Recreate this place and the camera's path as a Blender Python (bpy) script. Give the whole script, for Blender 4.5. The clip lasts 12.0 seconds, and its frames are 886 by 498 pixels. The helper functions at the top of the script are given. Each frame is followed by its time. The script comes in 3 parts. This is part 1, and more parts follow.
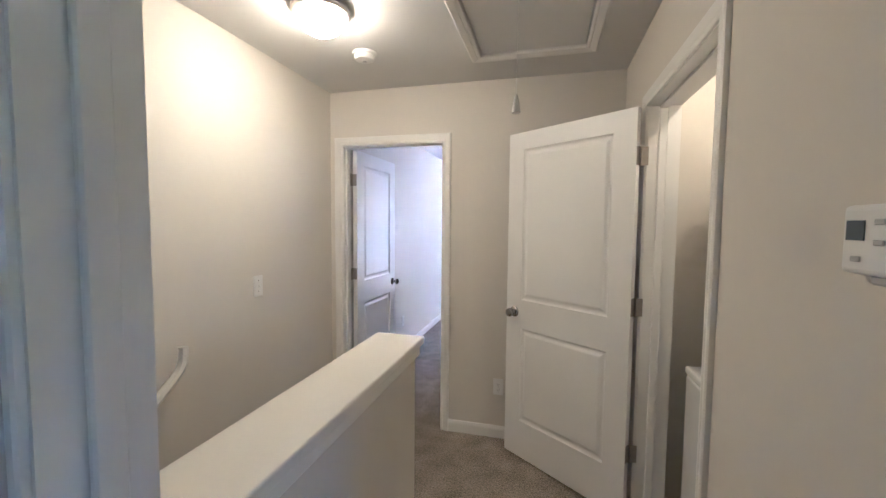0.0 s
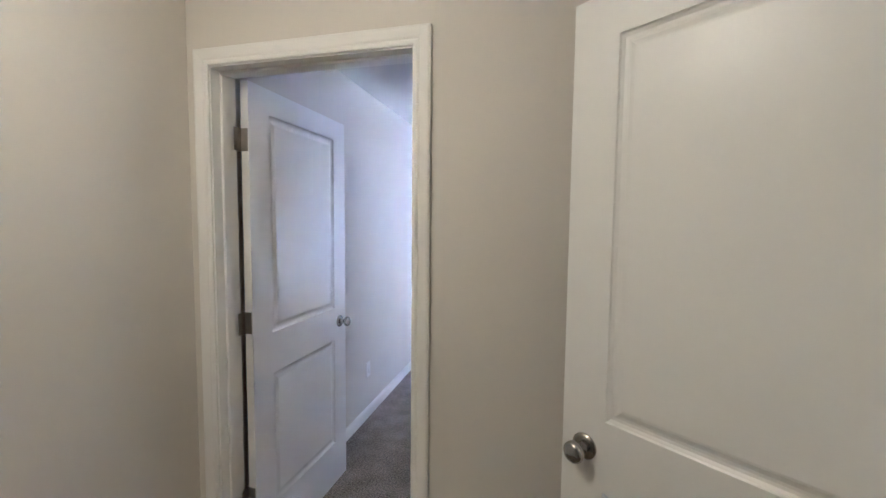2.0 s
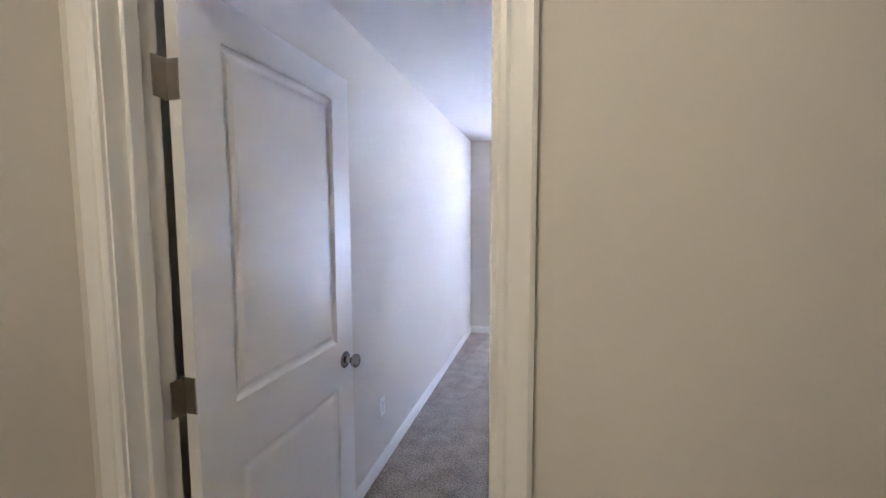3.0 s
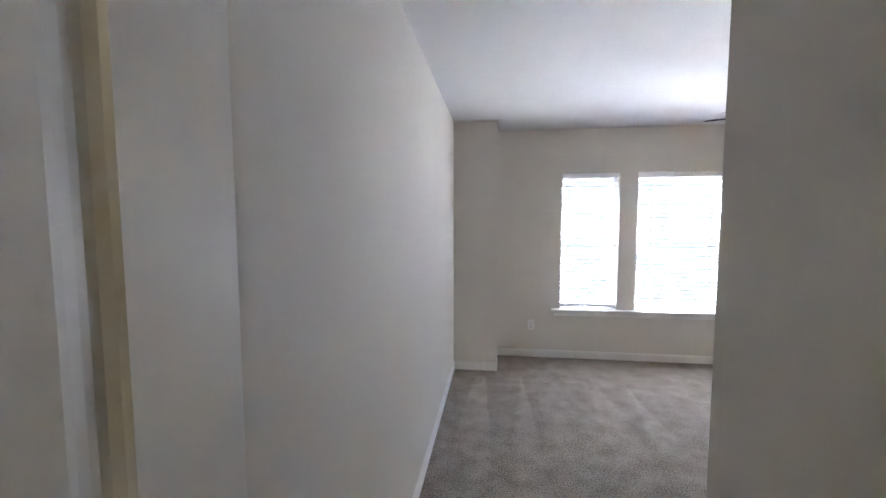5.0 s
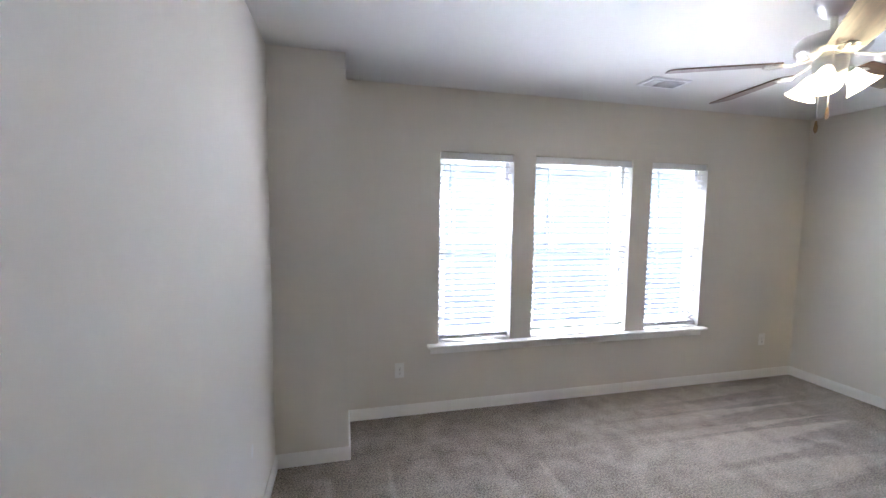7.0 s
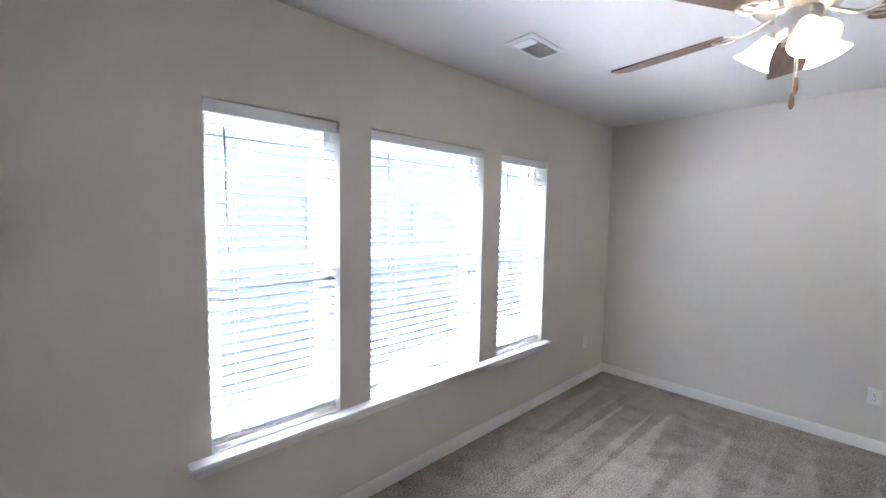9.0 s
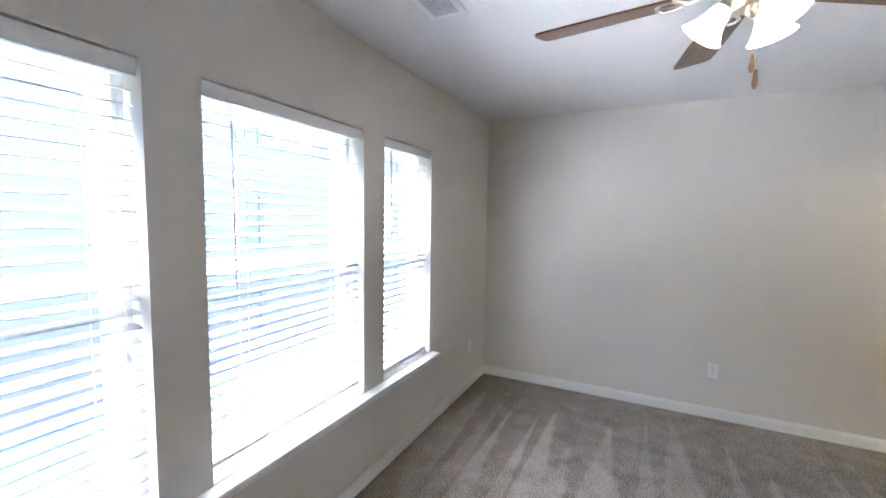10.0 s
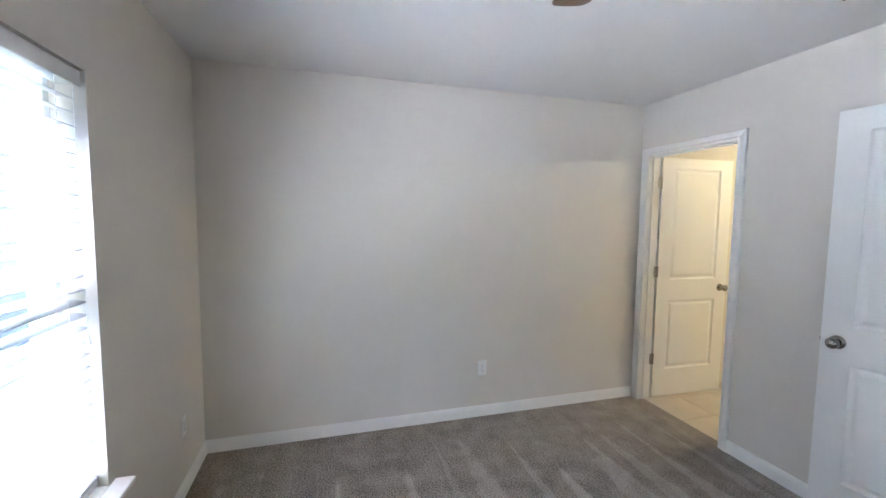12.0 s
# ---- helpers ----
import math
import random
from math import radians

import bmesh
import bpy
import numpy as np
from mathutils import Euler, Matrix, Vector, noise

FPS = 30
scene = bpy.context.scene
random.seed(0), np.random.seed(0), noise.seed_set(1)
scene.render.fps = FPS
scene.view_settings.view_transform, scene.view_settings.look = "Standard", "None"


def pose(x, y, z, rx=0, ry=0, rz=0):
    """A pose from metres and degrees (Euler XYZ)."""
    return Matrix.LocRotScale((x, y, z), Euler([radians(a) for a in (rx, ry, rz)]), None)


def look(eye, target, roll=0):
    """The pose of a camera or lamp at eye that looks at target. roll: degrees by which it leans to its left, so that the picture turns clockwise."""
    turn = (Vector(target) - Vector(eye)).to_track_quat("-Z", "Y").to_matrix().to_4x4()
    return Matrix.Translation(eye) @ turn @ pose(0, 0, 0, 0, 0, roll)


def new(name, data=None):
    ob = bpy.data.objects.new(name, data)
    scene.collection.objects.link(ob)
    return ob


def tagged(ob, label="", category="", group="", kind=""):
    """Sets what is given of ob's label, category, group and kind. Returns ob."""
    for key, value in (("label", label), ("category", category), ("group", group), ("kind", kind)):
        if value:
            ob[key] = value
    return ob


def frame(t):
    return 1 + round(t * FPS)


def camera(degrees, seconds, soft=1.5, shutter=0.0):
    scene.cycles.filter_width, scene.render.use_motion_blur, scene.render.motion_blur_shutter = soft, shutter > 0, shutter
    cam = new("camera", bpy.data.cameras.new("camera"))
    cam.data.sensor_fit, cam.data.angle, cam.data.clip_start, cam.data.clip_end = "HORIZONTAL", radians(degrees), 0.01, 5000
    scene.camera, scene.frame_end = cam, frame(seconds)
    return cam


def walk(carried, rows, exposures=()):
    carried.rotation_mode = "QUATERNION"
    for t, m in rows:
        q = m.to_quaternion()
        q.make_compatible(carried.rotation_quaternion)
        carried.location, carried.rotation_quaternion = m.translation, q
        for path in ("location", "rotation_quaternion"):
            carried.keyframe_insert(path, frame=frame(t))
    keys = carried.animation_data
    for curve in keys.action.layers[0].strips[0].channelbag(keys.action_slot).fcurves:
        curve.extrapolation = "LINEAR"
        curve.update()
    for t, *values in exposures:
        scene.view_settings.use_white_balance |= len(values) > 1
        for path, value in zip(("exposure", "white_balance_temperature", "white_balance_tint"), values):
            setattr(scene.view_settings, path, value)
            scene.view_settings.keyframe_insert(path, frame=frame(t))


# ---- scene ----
cam = camera(95.6, 12.0)

PATH = [
    (0, (1.583, 0.172, 1.487), (1.08, 2.103, 1.359), 0.5),
    (0.5, (1.515, 0.561, 1.483), (1.034, 2.497, 1.35), 0.6),
    (0.8, (1.475, 0.792, 1.486), (0.997, 2.729, 1.358), 0.1),
    (1, (1.448, 0.94, 1.487), (0.97, 2.878, 1.36), 0.4),
    (1.5, (1.361, 1.308, 1.489), (0.877, 3.244, 1.358), 0.2),
    (2, (1.273, 1.666, 1.502), (0.793, 3.603, 1.367), 0.6),
    (2.5, (1.115, 1.995, 1.505), (0.636, 3.931, 1.355), -0.1),
    (3.2, (0.874, 2.397, 1.511), (0.372, 4.326, 1.345), -0.1),
    (5, (0.418, 3.414, 1.518), (0.155, 5.39, 1.364), -0.1),
    (5.5, (0.366, 3.758, 1.497), (0.302, 5.752, 1.355), 0.2),
    (6, (0.365, 4.172, 1.526), (0.494, 6.161, 1.37), 0.4),
    (6.5, (0.372, 4.542, 1.532), (0.663, 6.514, 1.366), 0.5),
    (7, (0.413, 4.901, 1.527), (0.887, 6.836, 1.354), 0.7),
    (7.2, (0.438, 5.026, 1.522), (0.993, 6.94, 1.356), 0.7),
    (9, (0.697, 6.022, 1.534), (2.064, 7.475, 1.379), 1.0),
    (9.5, (0.839, 6.249, 1.529), (2.437, 7.441, 1.368), 0.8),
    (10, (0.991, 6.467, 1.532), (2.776, 7.354, 1.373), 0.9),
    (10.5, (1.123, 6.753, 1.517), (3.067, 7.195, 1.359), 0.3),
    (11, (1.344, 6.892, 1.527), (3.336, 6.973, 1.368), 0.5),
    (11.5, (1.589, 7.019, 1.538), (3.567, 6.764, 1.376), 0.6),
    (12, (1.865, 7.056, 1.519), (3.78, 6.501, 1.361), 0.6),
]
walk(cam, [(t, look(eye, target, roll)) for t, eye, target, roll in PATH],
     [(0.0, 7.20, 4600, 20), (1.5, 7.02, 4460, 16), (2.5, 6.98, 4550, 18), (3.2, 6.93, 4760, 18), (4.8, 6.08, 5240, 10), (7.0, 5.84, 5260, 9), (9.0, 5.80, 5190, 9), (10.5, 5.77, 5170, 9), (12.0, 5.80, 5120, 7)])

# ---- world and daylight ----
world = bpy.data.worlds.new("sky")
scene.world = world
world.use_nodes = True
sky = world.node_tree.nodes.new("ShaderNodeTexSky")
sky.sky_type, sky.sun_disc = "NISHITA", False
sky.sun_elevation, sky.sun_rotation = radians(58), radians(0)
sky.air_density, sky.dust_density = 1.0, 3.0
back = world.node_tree.nodes["Background"]
back.inputs["Strength"].default_value = 0.062
world.node_tree.links.new(sky.outputs["Color"], back.inputs["Color"])
sun = new("sun", bpy.data.lights.new("sun", "SUN"))
sun.data.energy, sun.data.angle, sun.data.color = 4.2, radians(1), (1.0, 0.93, 0.84)
sun.matrix_world = look((0, 20, 32), (0, 0, 0))

LAMP = (1.0, 0.735, 0.375)


# ---- materials ----
def material(name, colour, rough=0.5, metal=0.0, spread=0.05, scale=6.0, bump=0.0, bump_scale=200.0, coat=0.0):
    """A painted or moulded surface: two scales of tone and a fine relief."""
    m = bpy.data.materials.new(name)
    m.use_nodes = True
    n, l = m.node_tree.nodes, m.node_tree.links
    p = n["Principled BSDF"]
    p.inputs["Roughness"].default_value, p.inputs["Metallic"].default_value = rough, metal
    p.inputs["Coat Weight"].default_value = coat
    co = n.new("ShaderNodeTexCoord")
    big, small, mix = n.new("ShaderNodeTexNoise"), n.new("ShaderNodeTexNoise"), n.new("ShaderNodeMath")
    big.inputs["Scale"].default_value, small.inputs["Scale"].default_value = scale * 0.35, scale * 9
    for t in (big, small):
        t.inputs["Detail"].default_value = 3
        l.new(co.outputs["Object"], t.inputs["Vector"])
    mix.operation = "MULTIPLY_ADD"
    mix.inputs[1].default_value = 0.35
    l.new(small.outputs["Fac"], mix.inputs[0])
    l.new(big.outputs["Fac"], mix.inputs[2])
    ramp = n.new("ShaderNodeValToRGB")
    e = ramp.color_ramp.elements
    e[0].position, e[1].position = 0.35, 1.0
    e[0].color = (*[c * (1 - spread) for c in colour], 1)
    e[1].color = (*[min(1, c * (1 + spread)) for c in colour], 1)
    l.new(mix.outputs[0], ramp.inputs["Fac"])
    l.new(ramp.outputs["Color"], p.inputs["Base Color"])
    rr = n.new("ShaderNodeMapRange")
    rr.inputs["To Min"].default_value, rr.inputs["To Max"].default_value = max(0, rough - 0.02), min(1, rough + 0.02)
    l.new(small.outputs["Fac"], rr.inputs["Value"])
    l.new(rr.outputs["Result"], p.inputs["Roughness"])
    if bump:
        t, b = n.new("ShaderNodeTexNoise"), n.new("ShaderNodeBump")
        t.inputs["Scale"].default_value = bump_scale
        b.inputs["Strength"].default_value, b.inputs["Distance"].default_value = bump, 0.002
        l.new(co.outputs["Object"], t.inputs["Vector"])
        l.new(t.outputs["Fac"], b.inputs["Height"])
        l.new(b.outputs["Normal"], p.inputs["Normal"])
    return m


def carpet_material():
    """Cut pile: tufts, brushed patches and the vacuum cleaner's tapering strokes."""
    m = bpy.data.materials.new("carpet")
    m.use_nodes = True
    n, l = m.node_tree.nodes, m.node_tree.links
    p = n["Principled BSDF"]
    p.inputs["Roughness"].default_value = 0.95
    p.inputs["Sheen Weight"].default_value = 0.25
    p.inputs["Specular IOR Level"].default_value = 0.1
    co = n.new("ShaderNodeTexCoord")
    tuft, blotch = n.new("ShaderNodeTexNoise"), n.new("ShaderNodeTexNoise")
    tuft.inputs["Scale"].default_value, tuft.inputs["Detail"].default_value, tuft.inputs["Roughness"].default_value = 105, 3, 0.65
    blotch.inputs["Scale"].default_value, blotch.inputs["Detail"].default_value = 7.5, 6
    drift = n.new("ShaderNodeTexNoise")
    drift.inputs["Scale"].default_value, drift.inputs["Detail"].default_value = 1.7, 2
    for t in (tuft, blotch, drift):
        l.new(co.outputs["Object"], t.inputs["Vector"])
    xyz = n.new("ShaderNodeSeparateXYZ")
    l.new(co.outputs["Object"], xyz.inputs["Vector"])

    def op(kind, *ins):
        q = n.new("ShaderNodeMath")
        q.operation = kind
        for i, v in enumerate(ins):
            if isinstance(v, (int, float)):
                q.inputs[i].default_value = v
            else:
                l.new(v, q.inputs[i])
        return q.outputs[0]

    def strokes(across, along, reach, pitch):
        """Light wedges side by side, each tapering to a point at reach along the stroke."""
        wander = n.new("ShaderNodeTexNoise")
        wander.noise_dimensions = "1D"
        wander.inputs["Scale"].default_value = 1.8
        l.new(across, wander.inputs["W"])
        lane = op("MULTIPLY_ADD", wander.outputs["Fac"], 2.6, op("MULTIPLY", across, 1 / pitch))
        chance = n.new("ShaderNodeTexWhiteNoise")
        chance.noise_dimensions = "1D"
        l.new(op("FLOOR", lane), chance.inputs["W"])
        tri = op("MULTIPLY", op("ABSOLUTE", op("SUBTRACT", op("FRACT", lane), 0.5)), 2.0)
        tip = op("MULTIPLY_ADD", chance.outputs["Value"], -0.5, reach)
        width = op("MULTIPLY_ADD", blotch.outputs["Fac"], 0.35, op("MULTIPLY", op("SUBTRACT", tip, along), 0.7))
        m2 = n.new("ShaderNodeMapRange")
        m2.interpolation_type = "SMOOTHSTEP"
        m2.inputs["From Min"].default_value, m2.inputs["From Max"].default_value = -0.12, 0.12
        l.new(op("SUBTRACT", op("MINIMUM", width, 0.7), tri), m2.inputs["Value"])
        fade = n.new("ShaderNodeMapRange")
        fade.inputs["From Min"].default_value, fade.inputs["From Max"].default_value = reach - 1.9, reach - 0.7
        l.new(along, fade.inputs["Value"])
        strength = op("MULTIPLY", op("MULTIPLY_ADD", fade.outputs["Result"], 0.85, 0.15), op("MULTIPLY_ADD", chance.outputs["Value"], 0.7, 0.3))
        return op("MULTIPLY", m2.outputs["Result"], strength)

    east = strokes(xyz.outputs["Y"], xyz.outputs["X"], 4.2, 0.235)
    side = strokes(xyz.outputs["X"], xyz.outputs["Y"], 7.4, 0.30)
    pick = n.new("ShaderNodeMapRange")
    pick.inputs["From Min"].default_value, pick.inputs["From Max"].default_value = 1.5, 1.9
    l.new(op("MULTIPLY_ADD", drift.outputs["Fac"], 0.8, op("SUBTRACT", xyz.outputs["X"], 0.4)), pick.inputs["Value"])
    both = n.new("ShaderNodeMix")
    l.new(pick.outputs["Result"], both.inputs[0])
    l.new(op("MULTIPLY", side, 0.5), both.inputs[2])
    l.new(east, both.inputs[3])
    fine = op("MULTIPLY_ADD", tuft.outputs["Fac"], 1.65, -0.36)
    tone = op("ADD", op("MULTIPLY_ADD", both.outputs[0], 0.30, op("MULTIPLY_ADD", blotch.outputs["Fac"], 0.55, -0.325)), fine)
    ramp = n.new("ShaderNodeValToRGB")
    e = ramp.color_ramp.elements
    e[0].position, e[0].color = 0.15, (0.086, 0.072, 0.055, 1)
    e[1].position, e[1].color = 0.85, (0.50, 0.428, 0.343, 1)
    l.new(tone, ramp.inputs["Fac"])
    l.new(ramp.outputs["Color"], p.inputs["Base Color"])
    b = n.new("ShaderNodeBump")
    b.inputs["Strength"].default_value, b.inputs["Distance"].default_value = 0.6, 0.01
    l.new(op("MULTIPLY_ADD", blotch.outputs["Fac"], 0.5, tuft.outputs["Fac"]), b.inputs["Height"])
    l.new(b.outputs["Normal"], p.inputs["Normal"])
    return m


def glow(name, colour, strength):
    m = bpy.data.materials.new(name)
    m.use_nodes = True
    p = m.node_tree.nodes["Principled BSDF"]
    p.inputs["Base Color"].default_value = (0.9, 0.88, 0.84, 1)
    p.inputs["Roughness"].default_value = 0.35
    p.inputs["Emission Color"].default_value = (*colour, 1)
    p.inputs["Emission Strength"].default_value = strength
    return m


def glass_material():
    m = bpy.data.materials.new("window_glass")
    m.use_nodes = True
    n, l = m.node_tree.nodes, m.node_tree.links
    clear, gloss, mix, fres = n.new("ShaderNodeBsdfTransparent"), n.new("ShaderNodeBsdfGlossy"), n.new("ShaderNodeMixShader"), n.new("ShaderNodeMath")
    lw = n.new("ShaderNodeLayerWeight")
    fres.operation = "POWER"
    fres.inputs[1].default_value = 5.0
    l.new(lw.outputs["Facing"], fres.inputs[0])
    clear.inputs["Color"].default_value = (0.93, 0.96, 0.96, 1)
    gloss.inputs["Roughness"].default_value = 0.02
    l.new(fres.outputs[0], mix.inputs["Fac"])
    l.new(clear.outputs[0], mix.inputs[1])
    l.new(gloss.outputs[0], mix.inputs[2])
    l.new(mix.outputs[0], n["Material Output"].inputs["Surface"])
    return m


def slat_material(name, colour, through_light):
    """White moulded plastic that lets some light through."""
    m = bpy.data.materials.new(name)
    m.use_nodes = True
    n, l = m.node_tree.nodes, m.node_tree.links
    p = n["Principled BSDF"]
    p.inputs["Base Color"].default_value = (*colour, 1)
    p.inputs["Roughness"].default_value = 0.4
    t, mix = n.new("ShaderNodeBsdfTranslucent"), n.new("ShaderNodeMixShader")
    t.inputs["Color"].default_value = (0.85, 0.84, 0.84, 1)
    mix.inputs["Fac"].default_value = through_light
    l.new(p.outputs[0], mix.inputs[1])
    l.new(t.outputs[0], mix.inputs[2])
    l.new(mix.outputs[0], n["Material Output"].inputs["Surface"])
    return m


def wood_material(name, dark, light):
    m = bpy.data.materials.new(name)
    m.use_nodes = True
    n, l = m.node_tree.nodes, m.node_tree.links
    p = n["Principled BSDF"]
    p.inputs["Roughness"].default_value = 0.33
    co, mp, t, ramp = n.new("ShaderNodeTexCoord"), n.new("ShaderNodeMapping"), n.new("ShaderNodeTexNoise"), n.new("ShaderNodeValToRGB")
    mp.inputs["Scale"].default_value = (3, 45, 45)
    t.inputs["Scale"].default_value, t.inputs["Detail"].default_value = 1.6, 6
    ramp.color_ramp.elements[0].color, ramp.color_ramp.elements[1].color = (*dark, 1), (*light, 1)
    ramp.color_ramp.elements[0].position, ramp.color_ramp.elements[1].position = 0.3, 0.7
    l.new(co.outputs["Object"], mp.inputs["Vector"])
    l.new(mp.outputs["Vector"], t.inputs["Vector"])
    l.new(t.outputs["Fac"], ramp.inputs["Fac"])
    l.new(ramp.outputs["Color"], p.inputs["Base Color"])
    return m


M_WALL = material("wall_paint", (0.68, 0.642, 0.575), 0.72, spread=0.025, scale=3, bump=0.12, bump_scale=320)
M_CEIL = material("ceiling_paint", (0.71, 0.70, 0.68), 0.8, spread=0.02, scale=2, bump=0.15, bump_scale=260)
M_TRIM = material("trim_paint", (0.80, 0.785, 0.75), 0.38, spread=0.012, scale=5)
M_DOOR = material("door_paint", (0.80, 0.79, 0.765), 0.36, spread=0.02, scale=5, bump=0.10, bump_scale=160)
M_CAP = material("cap_paint", (0.80, 0.77, 0.70), 0.42, spread=0.035, scale=8, bump=0.06, bump_scale=60)
M_CARPET = carpet_material()
M_NICKEL = material("satin_nickel", (0.36, 0.345, 0.32), 0.17, 1.0, spread=0.02, scale=8)
M_HINGE = material("hinge_steel", (0.33, 0.305, 0.27), 0.33, 1.0, spread=0.12, scale=60)
M_SATIN = material("brushed_nickel", (0.60, 0.585, 0.56), 0.36, 1.0, spread=0.03, scale=14)
M_DARK = material("dark_slot", (0.02, 0.02, 0.02), 0.6)
M_PLASTIC = material("white_plastic", (0.80, 0.79, 0.76), 0.35, spread=0.02, scale=20)
M_ENAMEL = material("white_enamel", (0.82, 0.82, 0.81), 0.22, spread=0.015, scale=6, coat=0.3)
M_GREY = material("grey_plastic", (0.46, 0.46, 0.46), 0.4)
M_LCD = material("display", (0.13, 0.15, 0.16), 0.15)
M_VINYL = material("window_vinyl", (0.84, 0.84, 0.84), 0.35, spread=0.02, scale=9)
M_SLAT = slat_material("blind_slat", (0.70, 0.68, 0.71), 0.10)
M_GLASS = glass_material()
M_WAND = slat_material("blind_wand", (0.72, 0.72, 0.76), 0.45)
M_BLADE = wood_material("walnut_blade", (0.075, 0.042, 0.026), (0.17, 0.10, 0.062))
M_OAK = wood_material("light_wood", (0.20, 0.12, 0.06), (0.34, 0.22, 0.12))
M_SHADE = glow("frosted_shade", LAMP, 0.20)
M_DOME = glow("frosted_dome", LAMP, 0.80)
M_CLOSETGLOW = glow("closet_globe", LAMP, 1.05)
M_BATHGLOW = glow("bath_globe", LAMP, 3.2)
M_TILE = material("floor_tile", (0.58, 0.50, 0.40), 0.3, spread=0.10, scale=9, bump=0.05, bump_scale=50)
M_GROUT = material("grout", (0.36, 0.31, 0.25), 0.9, spread=0.1, scale=30)
M_VENT = material("vent_enamel", (0.80, 0.80, 0.80), 0.4)
M_CONCRETE = material("concrete", (0.25, 0.245, 0.24), 0.85, spread=0.08, scale=2, bump=0.2, bump_scale=40)
M_GRASS = material("lawn", (0.13, 0.14, 0.07), 0.95, spread=0.35, scale=3, bump=0.4, bump_scale=30)
# Siding toned down so the gaps between the slats do not burn out.
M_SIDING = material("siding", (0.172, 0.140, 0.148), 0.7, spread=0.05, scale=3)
M_ROOF = material("roof_shingle", (0.13, 0.12, 0.12), 0.9, spread=0.3, scale=10)
M_PANE = material("dark_pane", (0.158, 0.130, 0.138), 0.3)


# ---- builders ----
def part(name, bm, mat, parent=None, label="", smooth=False):
    me = bpy.data.meshes.new(name)
    bmesh.ops.recalc_face_normals(bm, faces=bm.faces)
    bm.to_mesh(me)
    bm.free()
    me.materials.append(mat)
    if smooth:
        for f in me.polygons:
            f.use_smooth = True
        me.set_sharp_from_angle(angle=radians(38))
    ob = new(name, me)
    if parent is not None:
        ob.parent = parent
    if label:
        ob["label"] = label
    return ob


def thing(name, m, label, category, group="", kind=""):
    ob = new(name)
    ob.empty_display_size = 0.1
    ob.matrix_world = m
    return tagged(ob, label, category, group, kind)


def box(bm, x0, x1, y0, y1, z0, z1, bevel=0.0, segs=1, m=None):
    v = [bm.verts.new((x, y, z)) for x in (x0, x1) for y in (y0, y1) for z in (z0, z1)]
    fs = [bm.faces.new([v[i] for i in q]) for q in ((0, 1, 3, 2), (4, 6, 7, 5), (0, 4, 5, 1), (2, 3, 7, 6), (0, 2, 6, 4), (1, 5, 7, 3))]
    if m is not None:
        bmesh.ops.transform(bm, matrix=m, verts=v)
    if bevel:
        es = list({e for f in fs for e in f.edges})
        bmesh.ops.bevel(bm, geom=es, offset=bevel, segments=segs, affect="EDGES", profile=0.5)
    return bm


def boxed(*a, **k):
    return box(bmesh.new(), *a, **k)


def lathe(bm, profile, segs=28, m=None, wave=0.0, waves=8):
    """Turns (radius, height) points about z. wave ruffles the rim, growing along the profile."""
    m = m or Matrix()
    rings = []
    for i, (r, z) in enumerate(profile):
        if r < 1e-5:
            rings.append([bm.verts.new(m @ Vector((0, 0, z)))])
            continue
        k = wave * (i / (len(profile) - 1)) ** 3
        rings.append([bm.verts.new(m @ Vector((r * (1 + k * math.cos(waves * a)) * math.cos(a), r * (1 + k * math.cos(waves * a)) * math.sin(a), z)))
                      for a in (2 * math.pi * j / segs for j in range(segs))])
    for a, b in zip(rings, rings[1:]):
        for j in range(segs):
            q = (j + 1) % segs
            if len(a) == 1 and len(b) > 1:
                bm.faces.new((a[0], b[j], b[q]))
            elif len(b) == 1 and len(a) > 1:
                bm.faces.new((a[j], a[q], b[0]))
            elif len(a) > 1:
                bm.faces.new((a[j], a[q], b[q], b[j]))
    for ring in (rings[0], rings[-1]):
        if len(ring) > 2:
            bm.faces.new(ring)
    return bm


def tube(bm, points, r, segs=10, flat=1.0):
    """A round bar along a bent line, closed at both ends; flat squashes it upright."""
    pts = [Vector(p) for p in points]
    rings = []
    for i, p in enumerate(pts):
        d = (pts[min(i + 1, len(pts) - 1)] - pts[max(i - 1, 0)]).normalized()
        side = d.cross(Vector((0, 0, 1)))
        side = side.normalized() if side.length > 1e-4 else Vector((1, 0, 0))
        up = side.cross(d)
        rings.append([bm.verts.new(p + side * r * math.cos(a) + up * r * flat * math.sin(a)) for a in (2 * math.pi * j / segs for j in range(segs))])
    for a, b in zip(rings, rings[1:]):
        for j in range(segs):
            bm.faces.new((a[j], a[(j + 1) % segs], b[(j + 1) % segs], b[j]))
    bm.faces.new(rings[0]), bm.faces.new(rings[-1])
    return bm


def swept(bm, profile, a, b, mitre_a=0.0, mitre_b=0.0):
    """Extrudes (u, d) points along x from a to b; the ends are cut back by mitre * u. u runs up z, d out along y."""
    r0 = [bm.verts.new((a - mitre_a * u, d, u)) for u, d in profile]
    r1 = [bm.verts.new((b + mitre_b * u, d, u)) for u, d in profile]
    n = len(profile)
    for i in range(n):
        bm.faces.new((r0[i], r0[(i + 1) % n], r1[(i + 1) % n], r1[i]))
    bm.faces.new(r0), bm.faces.new(r1)
    return bm


